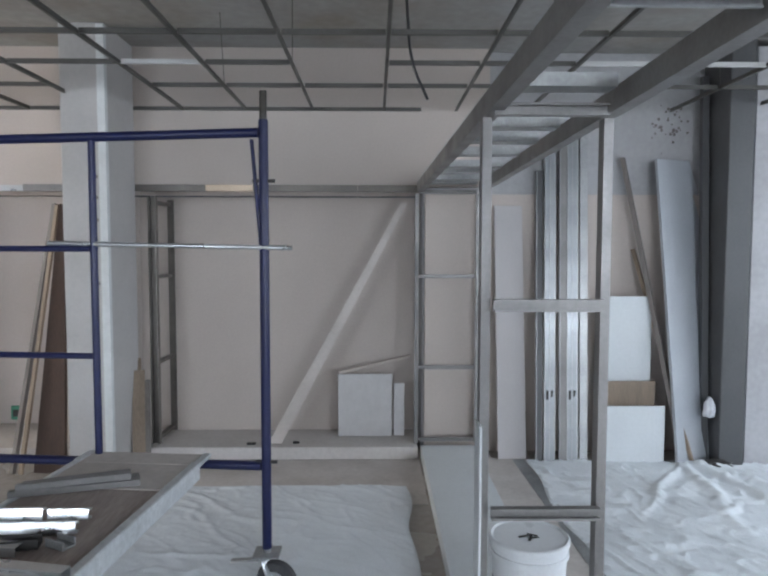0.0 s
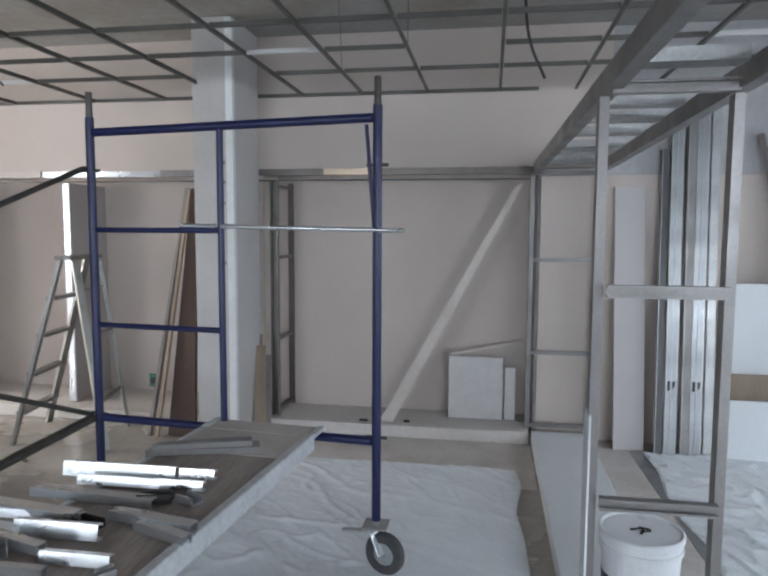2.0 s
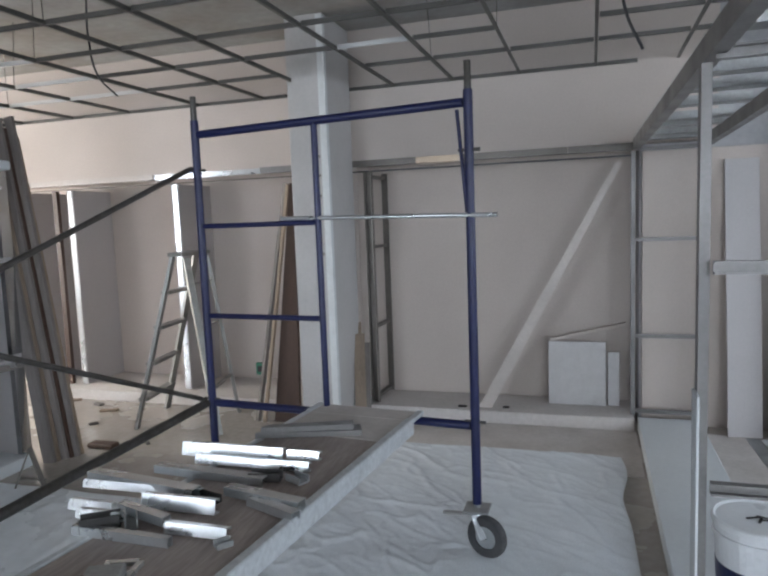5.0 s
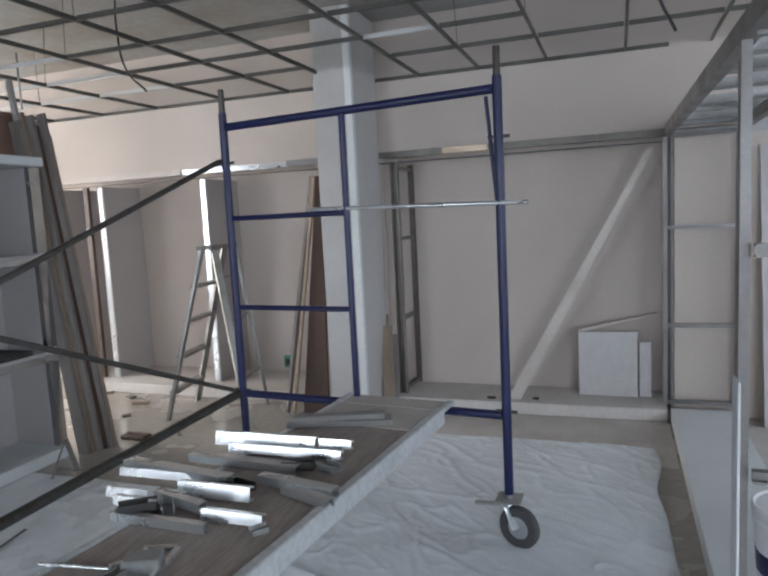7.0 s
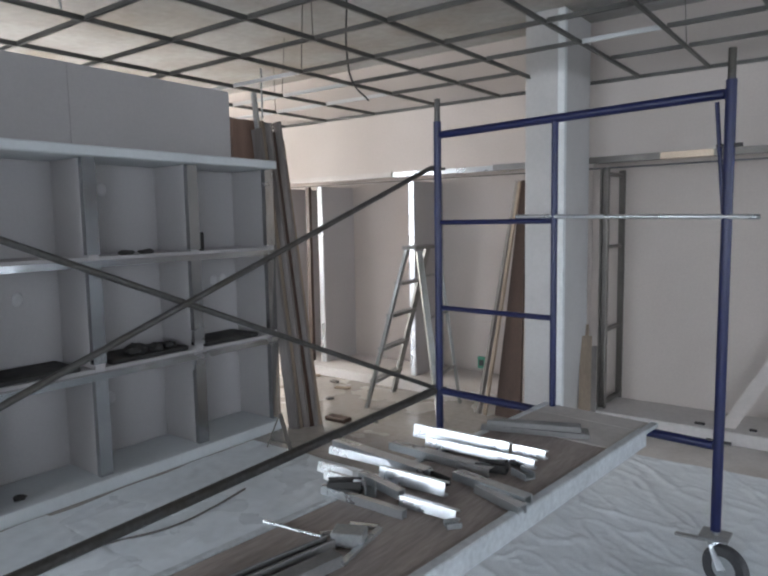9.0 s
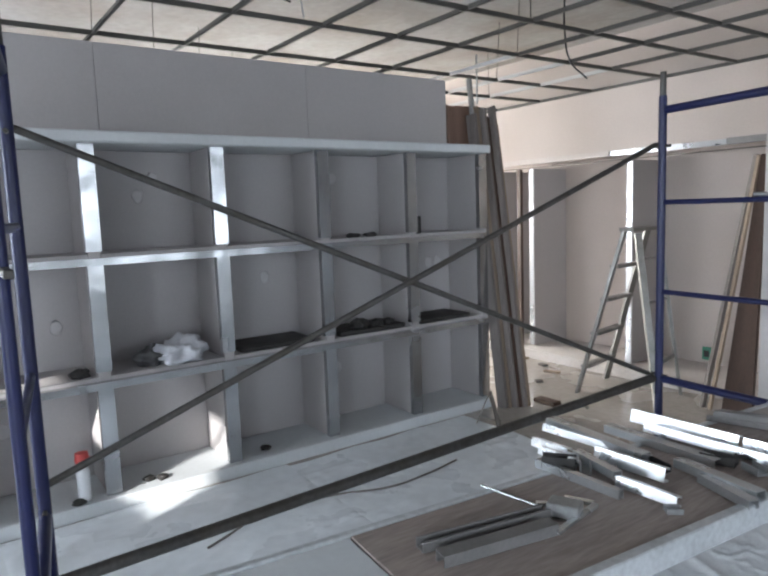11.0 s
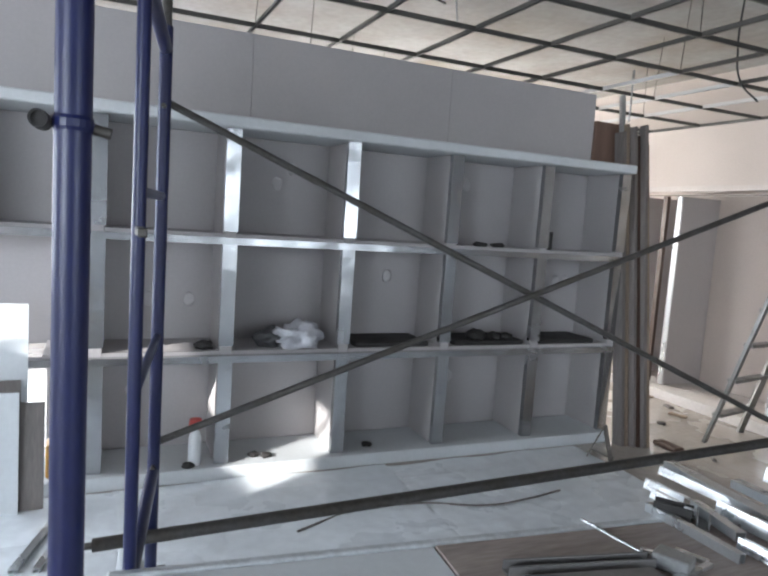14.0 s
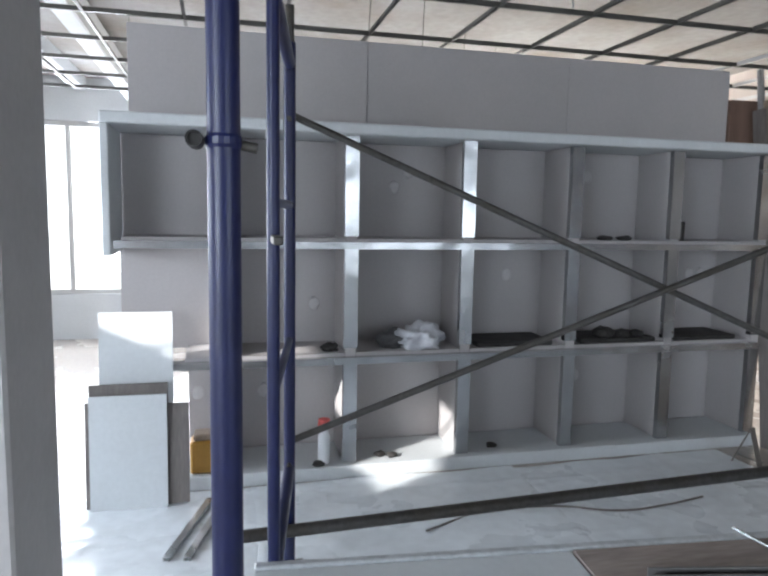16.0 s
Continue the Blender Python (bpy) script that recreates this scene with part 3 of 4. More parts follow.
TEE = [(-0.0095, 0), (0.0095, 0), (0.0095, 0.003), (0.0015, 0.003), (0.0015, 0.027), (-0.0015, 0.027), (-0.0015, 0.003), (-0.0095, 0.003)]
grid = thing("ceiling_grid", (0, 2, GZ), "bare suspended ceiling grid of steel tees without tiles", "ceiling grid", kind="structure")


def tee(a, b, mat):
    bm = bmesh.new()
    m, length = along(a, b), (Vector(b) - Vector(a)).length
    up = m.to_3x3().inverted() @ Vector((0, 0, 1))
    roll = math.degrees(math.atan2(up.y, up.x)) - 90
    return part("tee", extrude_profile(bm, TEE, a, b, roll), mat, grid)


for i, x in enumerate(GXS):
    y0, y1 = -3.98, YH - 0.03
    if -2.2 < x < -1.85:
        y1 = 4.84
    tee((x, y0, GZ), (x, y1, GZ), M["grid"])
for j, y in enumerate(GYS):
    for i in range(len(GXS) - 1):
        a, b = GXS[i], GXS[i + 1]
        if j == 15 and i in (7,):
            continue
        # These tees are coloured white to stand in for highlights on the grid.
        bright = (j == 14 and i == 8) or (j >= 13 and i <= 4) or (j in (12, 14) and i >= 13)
        if (i * 5 + j * 3) % 11 == 4 and y > 2.4 and i > 9:
            continue
        tee((a + 0.014, y, GZ + 0.001), (b - 0.014, y, GZ + 0.001), M["frame_and_lit_tee"] if bright else M["grid"])
tee((-6.4, YH - 0.018, GZ + 0.002), (0.28, YH - 0.018, GZ + 0.002), M["grid"])
for i, x in enumerate(GXS):
    for j, y in enumerate(GYS):
        if (i + j) % 2 == 0 and (i * 7 + j) % 3 == 0:
            part("hanger_wire", tube((x, y, GZ + 0.027), (x + 0.03 * math.sin(i * 3 + j), y + 0.02, 3.1), 0.0025, 5), M["grid"], grid)
for k, (y, z) in enumerate(((-2.5, 2.78), (-0.9, 2.84), (-1.5, 2.95))):
    single("roof_beam", boxed(-8.5, -4.4, y, y + 0.14, z, z + 0.22, 0.01), M["dark_grey"] if k == 0 else M["white"], (-6, y, z), "ceiling beam above the open grid", "beam", kind="structure")
cable("hanging_cable", [(0.10, 4.0, 3.09), (0.11, 4.0, 2.85), (0.14, 4.0, 2.60), (0.22, 4.0, 2.41)], 0.008, M["cable"], "black cable hanging from the slab")
cable("hanging_cable", [(-2.95, 3.75, 3.09), (-2.96, 3.75, 2.75), (-2.93, 3.77, 2.55), (-2.82, 3.80, 2.42)], 0.006, M["cable"], "thin black cable hanging below the grid")
cable("hanging_cable", [(-3.3, 1.75, 3.09), (-3.28, 1.75, 2.86), (-3.22, 1.78, 2.75), (-3.15, 1.82, 2.70)], 0.006, M["cable"], "thin black cable hanging above the shelf wall")
cable("hanging_cable", [(-3.45, 2.0, 3.09), (-3.42, 2.02, 2.9), (-3.43, 2.05, 2.72)], 0.005, M["galv_dull"], "bent grey wire above the shelf wall")
for x, y in ((0.25, 3.35), (0.33, 3.42), (0.28, 3.5)):
    single("slab_hole", lathe([(0.0, 0), (0.035, 0), (0.03, 0.006), (0.0, 0.006)], (x, y, 3.092), 12), M["dark"], (x, y, 3.092), "small dark drilled hole in the slab", "hole", kind="structure")

# ---- floor covers ----
def folds(x, y, amp, seed, ang, fine=1.0):
    c, s = math.cos(ang), math.sin(ang)
    u, v = x * c + y * s, -x * s + y * c
    h = 0
    x, y = x * fine, y * fine
    u, v = u * fine, v * fine
    for f, a in ((1.1, 0.7), (2.3, 0.65), (4.9, 0.42), (11.0, 0.16), (21.0, 0.05)):
        n = noise.noise(Vector((u * f * 1.8, v * f * 0.7, seed + f)))
        h += a * max(0.0, 1 - abs(n) * 9.0)
    return amp * h


def long_folds(x, y):
    """Raised pleats that fan out from the foot of the leaning planks."""
    h = 0.0
    for ang, width, height, reach in ((-62, 0.035, 0.045, 1.9), (-48, 0.03, 0.035, 1.5), (-78, 0.04, 0.04, 1.6), (-100, 0.04, 0.035, 1.4), (-30, 0.03, 0.03, 1.2), (-125, 0.03, 0.03, 1.3)):
        dx, dy = x - 2.25, y - 5.2
        c, s = math.cos(radians(ang)), math.sin(radians(ang))
        u, v = dx * c + dy * s, -dx * s + dy * c
        v += 0.06 * noise.noise(Vector((u * 2.2, ang, 0)))
        if 0 < u < reach:
            h = max(h, height * math.exp(-(v / width) ** 2) * min(1, u * 6) * (1 - u / reach) ** 0.5)
    return h


single("drop_cloth", sheet(-1.55, 0.17, 1.0, 4.72, 130, 280, lambda x, y: folds(x, y, 0.011, 3.0, 0.95, 1.7), 0.006, 1), M["cloth"], (-0.5, 3, 0), "crumpled white drop cloth spread on the floor", "drop cloth", smooth=True)
single("drop_cloth", sheet(1.06, 3.7, 1.6, 5.22, 210, 290, lambda x, y: folds(x, y, 0.019, 9.0, 0.75, 2.3) + long_folds(x, y), 0.006, 2), M["cloth"], (2.3, 3.5, 0), "heavily wrinkled white drop cloth on the floor", "drop cloth", smooth=True)
sheeting = thing("floor_sheeting", (-2.7, 1.2, 0), "pale plastic sheeting strips taped over the floor", "floor sheeting")
for k, (y0, y1) in enumerate(((-1.3, 0.34), (0.30, 1.92), (1.88, 3.45))):
    part("strip", sheet(-3.70, -1.62, y0, y1, 90, 70, lambda x, y: folds(x, y, 0.010, 5.0, 0.3), 0.003 + 0.004 * (k % 2), 3 + k), M["plastic"], sheeting, smooth=True)
single("floor_paper", boxed(-1.50, 0.27, 4.40, 5.26, 0.0005, 0.004), M["paper"], (-0.6, 4.9, 0), "dusty brown paper along the niche step", "floor paper")
single("floor_paper", boxed(0.715, 1.03, 2.3, 5.3, 0.0005, 0.004), M["paper"], (0.87, 4, 0), "dusty brown paper beside the partition", "floor paper")

# ---- deck between the frames ----
deck = thing("scaffold_deck", (-1.25, 1.7, 0.6), "worn plywood scaffold deck with metal edge rails", "scaffold deck")
dm = Matrix.Translation((-1.115, 3.24, 0)) @ Matrix.Rotation(radians(-5.4), 4, "Z")
part("board", boxed(-0.265, 0.245, -2.18, -0.30, 0.605, 0.655, 0.003, dm), M["deck"], deck)
part("board", boxed(-0.265, 0.245, -0.297, 0.0, 0.605, 0.657, 0.003, dm), M["paper"], deck, "dust covered end of the deck")
part("board", boxed(-0.265, 0.245, -3.05, -2.184, 0.605, 0.652, 0.003, dm), M["white"], deck, "pale dusty drywall laid on the deck")
part("edge_rail", boxed(0.247, 0.285, -3.05, 0.01, 0.59, 0.668, 0.004, dm), M["deck_edge"], deck, "pale aluminium edge rail")
part("edge_rail", boxed(-0.295, -0.267, -3.05, 0.01, 0.60, 0.660, 0.004, dm), M["deck_edge"], deck, "pale aluminium edge rail")
part("board", boxed(-0.265, 0.245, 0.001, 0.15, 0.643, 0.657, 0.003, dm), M["paper"], deck, "dust covered end of the deck")
for xx in (-0.281, 0.266):
    part("edge_rail", boxed(xx - 0.015, xx + 0.019, 0.011, 0.15, 0.643, 0.664, 0.003, dm), M["deck_edge"], deck, "pale aluminium edge rail")
part("hook", boxed(0.21, 0.25, 0.012, 0.06, 0.575, 0.61, 0.006, dm), M["yellow"], deck, "yellow end cap")

# steel offcuts lying on the deck
DZ = 0.657
for l, r, w, z, mat in (
        ((-1.658, 2.591), (-1.201, 2.622), 0.055, 0.000, "bright"),
        ((-1.19, 2.613), (-1.051, 2.631), 0.035, 0.012, "bright"),
        ((-1.543, 2.51), (-1.054, 2.499), 0.035, 0.004, "bright"),
        ((-1.65, 2.42), (-1.166, 2.391), 0.050, 0.000, "galv"),
        ((-1.842, 2.283), (-1.343, 2.219), 0.050, 0.012, "galv"),
        ((-1.821, 2.209), (-1.334, 2.153), 0.030, 0.004, "bright"),
        ((-1.491, 2.116), (-1.209, 2.045), 0.050, 0.000, "bright"),
        ((-1.247, 2.267), (-0.937, 2.208), 0.045, 0.012, "galv"),
        ((-1.133, 2.222), (-0.927, 2.143), 0.040, 0.004, "galv"),
        ((-1.737, 2.049), (-1.566, 2.01), 0.035, 0.000, "bright"),
        ((-1.642, 1.98), (-1.471, 1.967), 0.030, 0.012, "bright"),
        ((-1.293, 1.968), (-1.077, 1.928), 0.035, 0.004, "bright"),
        ((-1.584, 1.91), (-1.229, 1.908), 0.025, 0.000, "galv"),
        ((-1.531, 2.066), (-1.311, 2.006), 0.035, 0.012, "galv")):
    shiny = mat == "bright"
    if shiny:
        r = (r[0], l[1] + 0.02 * (r[0] - l[0]))
    z0 = DZ + z + (w / 2 + 0.002 if shiny else 0.03)
    single("steel_offcut", channel((*l, z0), (*r, z0), w, 0.03, t=0.0025, roll=258 if shiny else 180), M["bright" if shiny else "galv"], (*l, DZ + z),
           "short %s stud offcut lying on the deck" % ("shiny galvanised" if shiny else "grey galvanised"), "stud offcut", "stud offcuts on the deck")
for k in range(5):
    y, z = 0.028 * (k % 3) - 0.03, DZ + 0.003 + 0.026 * (k // 3)
    single("track_length", channel((-1.453 + 0.01 * k, 2.871 + y, z), (-1.003 - 0.012 * k, 3.007 + y, z), 0.026, 0.024, t=0.0025, roll=0), M["track_grey"], (-1.45, 2.87, z), "dull grey steel track length in a bundle", "track", "track bundle on the deck")
for k, (x, y, a, sx, sy, sz) in enumerate(((-1.184, 2.425, 12, 0.12, 0.05, 0.035), (-1.062, 2.438, -25, 0.08, 0.05, 0.030), (-1.518, 1.951, 35, 0.12, 0.05, 0.050), (-1.445, 2.005, -50, 0.10, 0.04, 0.040), (-1.317, 2.213, -15, 0.14, 0.05, 0.030), (-1.072, 1.947, 50, 0.05, 0.04, 0.020))):
    m = pose(x, y, DZ, 0, 0, a)
    bm = boxed(-sx / 2, sx / 2, -sy / 2, sy / 2, 0.002, 0.008, 0.001, m)
    box(bm, -sx / 2, sx / 2, -sy / 2, -sy / 2 + 0.005, 0.0085, sz, 0.001, m)
    box(bm, -sx / 2, sx / 2, sy / 2 - 0.005, sy / 2, 0.0085, sz, 0.001, m)
    single("steel_scrap", bm, M["galv_dull"] if k % 2 else M["dark"], (x, y, DZ), "bent dark steel scrap on the deck", "scrap", "steel scraps on the deck")
single("thin_rod", tube((-1.586, 1.627, DZ + 0.006), (-1.363, 1.655, DZ + 0.006), 0.005, 8), M["galv"], (-1.45, 1.64, DZ), "thin pale rod lying on the deck", "rod")
single("steel_angle", channel((-1.385, 1.20, DZ + 0.003), (-1.300, 1.63, DZ + 0.003), 0.045, 0.03, roll=0), M["track_grey"], (-1.34, 1.4, DZ), "dull steel track with dark open side on the deck", "angle")
single("steel_angle", channel((-1.295, 1.20, DZ + 0.034), (-1.225, 1.575, DZ + 0.034), 0.05, 0.034, roll=180), M["track_grey"], (-1.26, 1.38, DZ), "dull steel angle lying on the deck", "angle")
# Dark bar laid in the trough to imitate the shade inside it.
single("rubber_strip", boxed(-0.016, 0.016, -0.2, 0.2, 0, 0.008, 0.001, pose(-1.342, 1.415, DZ + 0.008, 0, 0, -11)), M["dark"], (-1.342, 1.415, DZ + 0.008), "dark strip standing in for shade inside the steel track", "strip")
single("steel_scrap", boxed(-0.05, 0.05, -0.035, 0.035, 0.001, 0.045, 0.004, pose(-1.27, 1.68, DZ, 0, 0, 25)), M["galv_dull"], (-1.27, 1.68, DZ), "bent dull steel box end on the deck", "scrap", "steel scraps on the deck")
for a, b in (((-1.199, 1.563), (-1.237, 1.788)), ((-1.334, 1.76), (-1.245, 1.79)), ((-1.365, 1.655), (-1.27, 1.745))):
    single("metal_strap", bar((*a, DZ + 0.012), (*b, DZ + 0.014), 0.018, 0.012), M["galv"], (*a, DZ), "pale bent metal strap on the deck", "strap", "metal straps on the deck")

# clamp on the nearest scaffold post
clamp = thing("tube_clamp", (-0.93, 0.10, 1.66), "steel tube clamp hooked on the scaffold post", "clamp")
part("tube", ring((-0.99, 0.124, 1.668), (-0.91, 0.123, 1.665), 0.0085, 0.0115, 20), M["dark"], clamp)
# Solid dark core that imitates the shade inside the open tube end.
part("plug", tube((-0.985, 0.124, 1.668), (-0.915, 0.123, 1.665), 0.0083, 16), M["dark"], clamp, "dark hollow of the tube")
part("collar", ring((-0.93, 0.160, 1.655), (-0.93, 0.160, 1.673), 0.0218, 0.0238, 20), M["blue"], clamp)
part("bolt", tube((-0.93, 0.183, 1.66), (-0.928, 0.203, 1.656), 0.007, 8), M["brace"], clamp)
for x, z in ((-1.58, 1.50),):
    single("frame_clip", boxed(x - 0.06, x + 0.06, 0.27, 0.29, z, z + 0.02, 0.003), M["brace"], (x, 0.235, z), "small steel clip on the frame tube", "clip", "clips on the frame")

# ---- ladder ----
lad = thing("step_ladder", (-3.2, 4.85, 0), "aluminium step ladder standing open", "ladder")
TL, TR, FL, FR = Vector((-3.15, 4.70, 1.38)), Vector((-3.18, 5.06, 1.38)), Vector((-3.53, 4.60, 0.0)), Vector((-3.65, 5.16, 0.0))
BL, BR, UL, UR = Vector((-2.76, 4.58, 0.0)), Vector((-2.93, 5.17, 0.0)), Vector((-3.04, 4.71, 1.36)), Vector((-3.07, 5.05, 1.36))
for a, b in ((FL, TL), (FR, TR), (BL, UL), (BR, UR)):
    part("rail", bar(a, b, 0.055, 0.025), M["alu"], lad)
for f in (0.17, 0.38, 0.59, 0.79):
    part("step", bar(FL.lerp(TL, f), FR.lerp(TR, f), 0.07, 0.025), M["alu"], lad)
for f in (0.25, 0.6, 0.85):
    part("brace", bar(BL.lerp(UL, f), BR.lerp(UR, f), 0.03, 0.012), M["alu"], lad)
part("cap", bar(TL + Vector((0.04, -0.03, 0.01)), TR + Vector((0.05, 0.03, 0.01)), 0.13, 0.03, 0), M["alu"], lad)

# ---- boards by the column and the shelf end ----
def lean(name, a, b, w, d, mat, label, cat, roll=0.0, group=""):
    return single(name, bar(a, b, w, d, roll), mat, (*Vector(a).xy, 0), label, cat, group)


bm = bmesh.new()
lo = [bm.verts.new(v) for v in ((-2.50, 5.00, 0.0), (-2.27, 4.98, 0.0), (-2.27, 5.02, 0.0), (-2.50, 5.04, 0.0))]
hi = [bm.verts.new(v) for v in ((-2.43, 5.345, 1.93), (-2.385, 5.345, 1.93), (-2.385, 5.375, 1.93), (-2.43, 5.375, 1.93))]
for i in range(4):
    bm.faces.new((lo[i], lo[(i + 1) % 4], hi[(i + 1) % 4], hi[i]))
bm.faces.new(lo[::-1]), bm.faces.new(hi)
single("brown_door", bm, M["brown"], (-2.5, 5.0, 0), "dark brown wooden panel leaning beside the column", "panel")
lean("wood_batten", (-2.64, 4.98, 0.0), (-2.47, 5.37, 1.93), 0.035, 0.03, M["greywood"], "long grey wooden batten leaning beside the column", "batten")
lean("wood_batten", (-2.57, 4.96, 0.0), (-2.445, 5.35, 1.92), 0.03, 0.02, M["wood"], "long raw wooden batten leaning beside the column", "batten")
for k, (x, w, h) in enumerate(((-1.86, 0.09, 0.76), (-1.77, 0.07, 0.60), (-1.81, 0.09, 0.68))):
    lean("wood_offcut", (x, 5.24 - 0.035 * k, 0.0), (x - 0.04, 5.37 - 0.035 * k, h), w, 0.025, M["wood"] if k != 1 else M["greywood"], "short wooden board offcut leaning by the column", "offcut", group="wooden offcuts by the column")
for a, b, w, mat, tint in (
        ((-3.64, 3.82, 0), (-3.93, 3.80, 2.34), 0.09, "greywood", "grey"), ((-3.61, 3.86, 0), (-3.905, 3.83, 2.40), 0.03, "wood", "raw"),
        ((-3.60, 3.90, 0), (-3.89, 3.87, 2.38), 0.08, "greywood", "grey"), ((-3.57, 3.94, 0), (-3.87, 3.91, 2.32), 0.03, "brown", "dark brown"),
        ((-3.555, 3.97, 0), (-3.855, 3.95, 2.40), 0.06, "greywood", "grey"), ((-3.545, 4.01, 0), (-3.845, 3.985, 2.26), 0.03, "wood", "raw"),
        ((-3.66, 3.84, 0), (-3.96, 3.81, 2.62), 0.035, "galv_dull", "dull metal")):
    lean("long_board", a, b, w, 0.028, M[mat], "long %s board leaning against the shelf wall end" % tint, "board", 90, "boards at the shelf wall end")
single("hanger_rod", tube((-3.90, 3.84, 2.42), (-3.905, 3.845, 2.80), 0.007, 8), M["galv_dull"], (-3.9, 3.84, 2.42), "thin steel rod tied above the leaning boards", "rod")
single("brown_board_end", boxed(-4.05, -3.99, 3.615, 3.93, 2.083, 2.41, 0.004), M["reddish"], (-4.02, 3.7, 2.08), "short dark brown board on the shelf wall top", "board")
for k, (x, y, w, d, a) in enumerate(((-4.12, 4.97, 0.16, 0.05, 20), (-4.36, 5.12, 0.10, 0.06, -15), (-4.70, 5.20, 0.12, 0.04, 35), (-3.98, 4.62, 0.07, 0.05, 60), (-4.3, 4.7, 0.05, 0.04, 10), (-3.2, 4.3, 0.06, 0.03, -40))):
    single("floor_debris", boxed(-w / 2, w / 2, -d / 2, d / 2, 0, 0.02, 0.006, pose(x, y, 0, 0, 0, a)), M["greywood"] if k % 2 else M["wood"], (x, y, 0), "small scrap of board on the dusty floor", "scrap", "scraps on the floor")
single("floor_scrap", boxed(-3.60, -3.38, 4.12, 4.22, 0.0, 0.035, 0.01), M["brown"], (-3.5, 4.15, 0), "dark wooden scrap lying on the floor", "scrap")

# ---- drywall pieces at the shelf wall's open end ----
def drywall_sheet(a, b, t, y0, y1, z1, mat, label):
    """A sheet with its foot at x = a and its top at x = b."""
    bm = bmesh.new()
    lo = [bm.verts.new(v) for v in ((a, y0, 0), (a, y1, 0), (a - t, y1, 0), (a - t, y0, 0))]
    hi = [bm.verts.new(v) for v in ((b, y0, z1), (b, y1, z1), (b - t, y1, z1), (b - t, y0, z1))]
    for i in range(4):
        bm.faces.new((lo[i], lo[(i + 1) % 4], hi[(i + 1) % 4], hi[i]))
    bm.faces.new(lo[::-1]), bm.faces.new(hi)
    bmesh.ops.recalc_face_normals(bm, faces=bm.faces)
    return single("drywall_piece", bm, mat, (a, (y0 + y1) / 2, 0), label, "drywall piece", "cut drywall pieces")


drywall_sheet(-3.60, -3.67, 0.013, -0.475, -0.105, 1.035, M["white"], "tall white drywall piece leaning on the shelf wall")
drywall_sheet(-3.565, -3.60, 0.013, -0.52, -0.13, 0.665, M["greywood"], "brown backed drywall piece leaning in a stack")
drywall_sheet(-3.545, -3.575, 0.013, -0.52, -0.135, 0.61, M["white"], "pale drywall piece leaning in front")
drywall_sheet(-3.575, -3.62, 0.02, -0.14, -0.025, 0.545, M["greywood"], "narrow brown edged drywall piece")
drywall_sheet(-3.575, -3.61, 0.013, -0.545, -0.15, 0.57, M["greywood"], "brown backed drywall piece leaning in a stack")
for a, b in (((-2.96, -0.10), (-3.55, 0.08)), ((-2.94, -0.01), (-3.39, 0.12))):
    single("floor_strip", channel((*a, 0.028), (*b, 0.028), 0.035, 0.02, roll=180), M["galv"], (*a, 0.008), "steel track lying on the floor sheeting", "track", "tracks on the sheeting")

# ---- things on the shelves ----
def lump(at, sx, sy, sz, seed, mat, name, label, cat, crease=0.35):
    bm = bmesh.new()
    bmesh.ops.create_icosphere(bm, subdivisions=4, radius=1)
    for v in bm.verts:
        n = 1 + crease * (noise.noise(v.co * 1.7 + Vector((seed, 0, 0))) + 0.7 * abs(noise.noise(v.co * 3.6 + Vector((0, seed, 0)))) + 0.3 * abs(noise.noise(v.co * 8.0)) - 0.2)
        v.co = Vector((at[0] + sx * v.co.x * n, at[1] + sy * v.co.y * n, at[2] + max(0.0, sz * (v.co.z * n * 0.75 + 0.45))))
    return single(name, bm, mat, at, label, cat, smooth=True)


S1 = SZ[1] + 0.021
lump((-3.86, 1.34, S1), 0.10, 0.135, 0.11, 4, M["bag"], "plastic_bag", "crumpled white plastic bag on the shelf", "bag", 0.75)
lump((-3.90, 1.20, S1), 0.07, 0.10, 0.09, 11, M["dark_grey"], "dark_bag", "dark crumpled bag behind the white one on the shelf", "bag", 0.5)
for y0, y1 in ((1.70, 2.22), (2.42, 2.98), (3.12, 3.62)):
    single("shelf_liner", boxed(-4.10, -3.79, y0, y1, S1 - 0.0005, S1 + 0.03, 0.006), M["dark"], (-3.95, y0, S1), "dark board lying on the shelf", "board")
for k, (y, s) in enumerate(((2.62, 0.07), (2.76, 0.05), (2.87, 0.045), (0.78, 0.05))):
    lump((-3.85, y, S1 + (0.031 if k < 3 else 0)), s, s, s * 0.8, 8 + k, M["dark"], "hand_tool", "small dark tool lying on the shelf", "tool")
bot = thing("spray_bottle", (-3.80, 0.74, 0.08), "white bottle with a red cap in the bay", "bottle")
part("body", lathe([(0.0, 0), (0.034, 0), (0.036, 0.012), (0.036, 0.16), (0.022, 0.20), (0.02, 0.215), (0, 0.215)], (-3.80, 0.74, 0.0805), 20), M["bucket"], bot)
part("cap", lathe([(0.0, 0), (0.036, 0), (0.038, 0.015), (0.034, 0.055), (0, 0.06)], (-3.80, 0.74, 0.297), 20), M["red"], bot, "red plastic cap")
yb = thing("yellow_container", (-3.82, 0.05, 0.08), "yellow plastic container in the bottom bay", "container")
part("body", boxed(-3.90, -3.76, -0.03, 0.11, 0.0805, 0.27, 0.012), M["yellow"], yb)
part("lid", boxed(-3.89, -3.77, -0.01, 0.09, 0.271, 0.31, 0.01), M["wood"], yb, "brown lid")
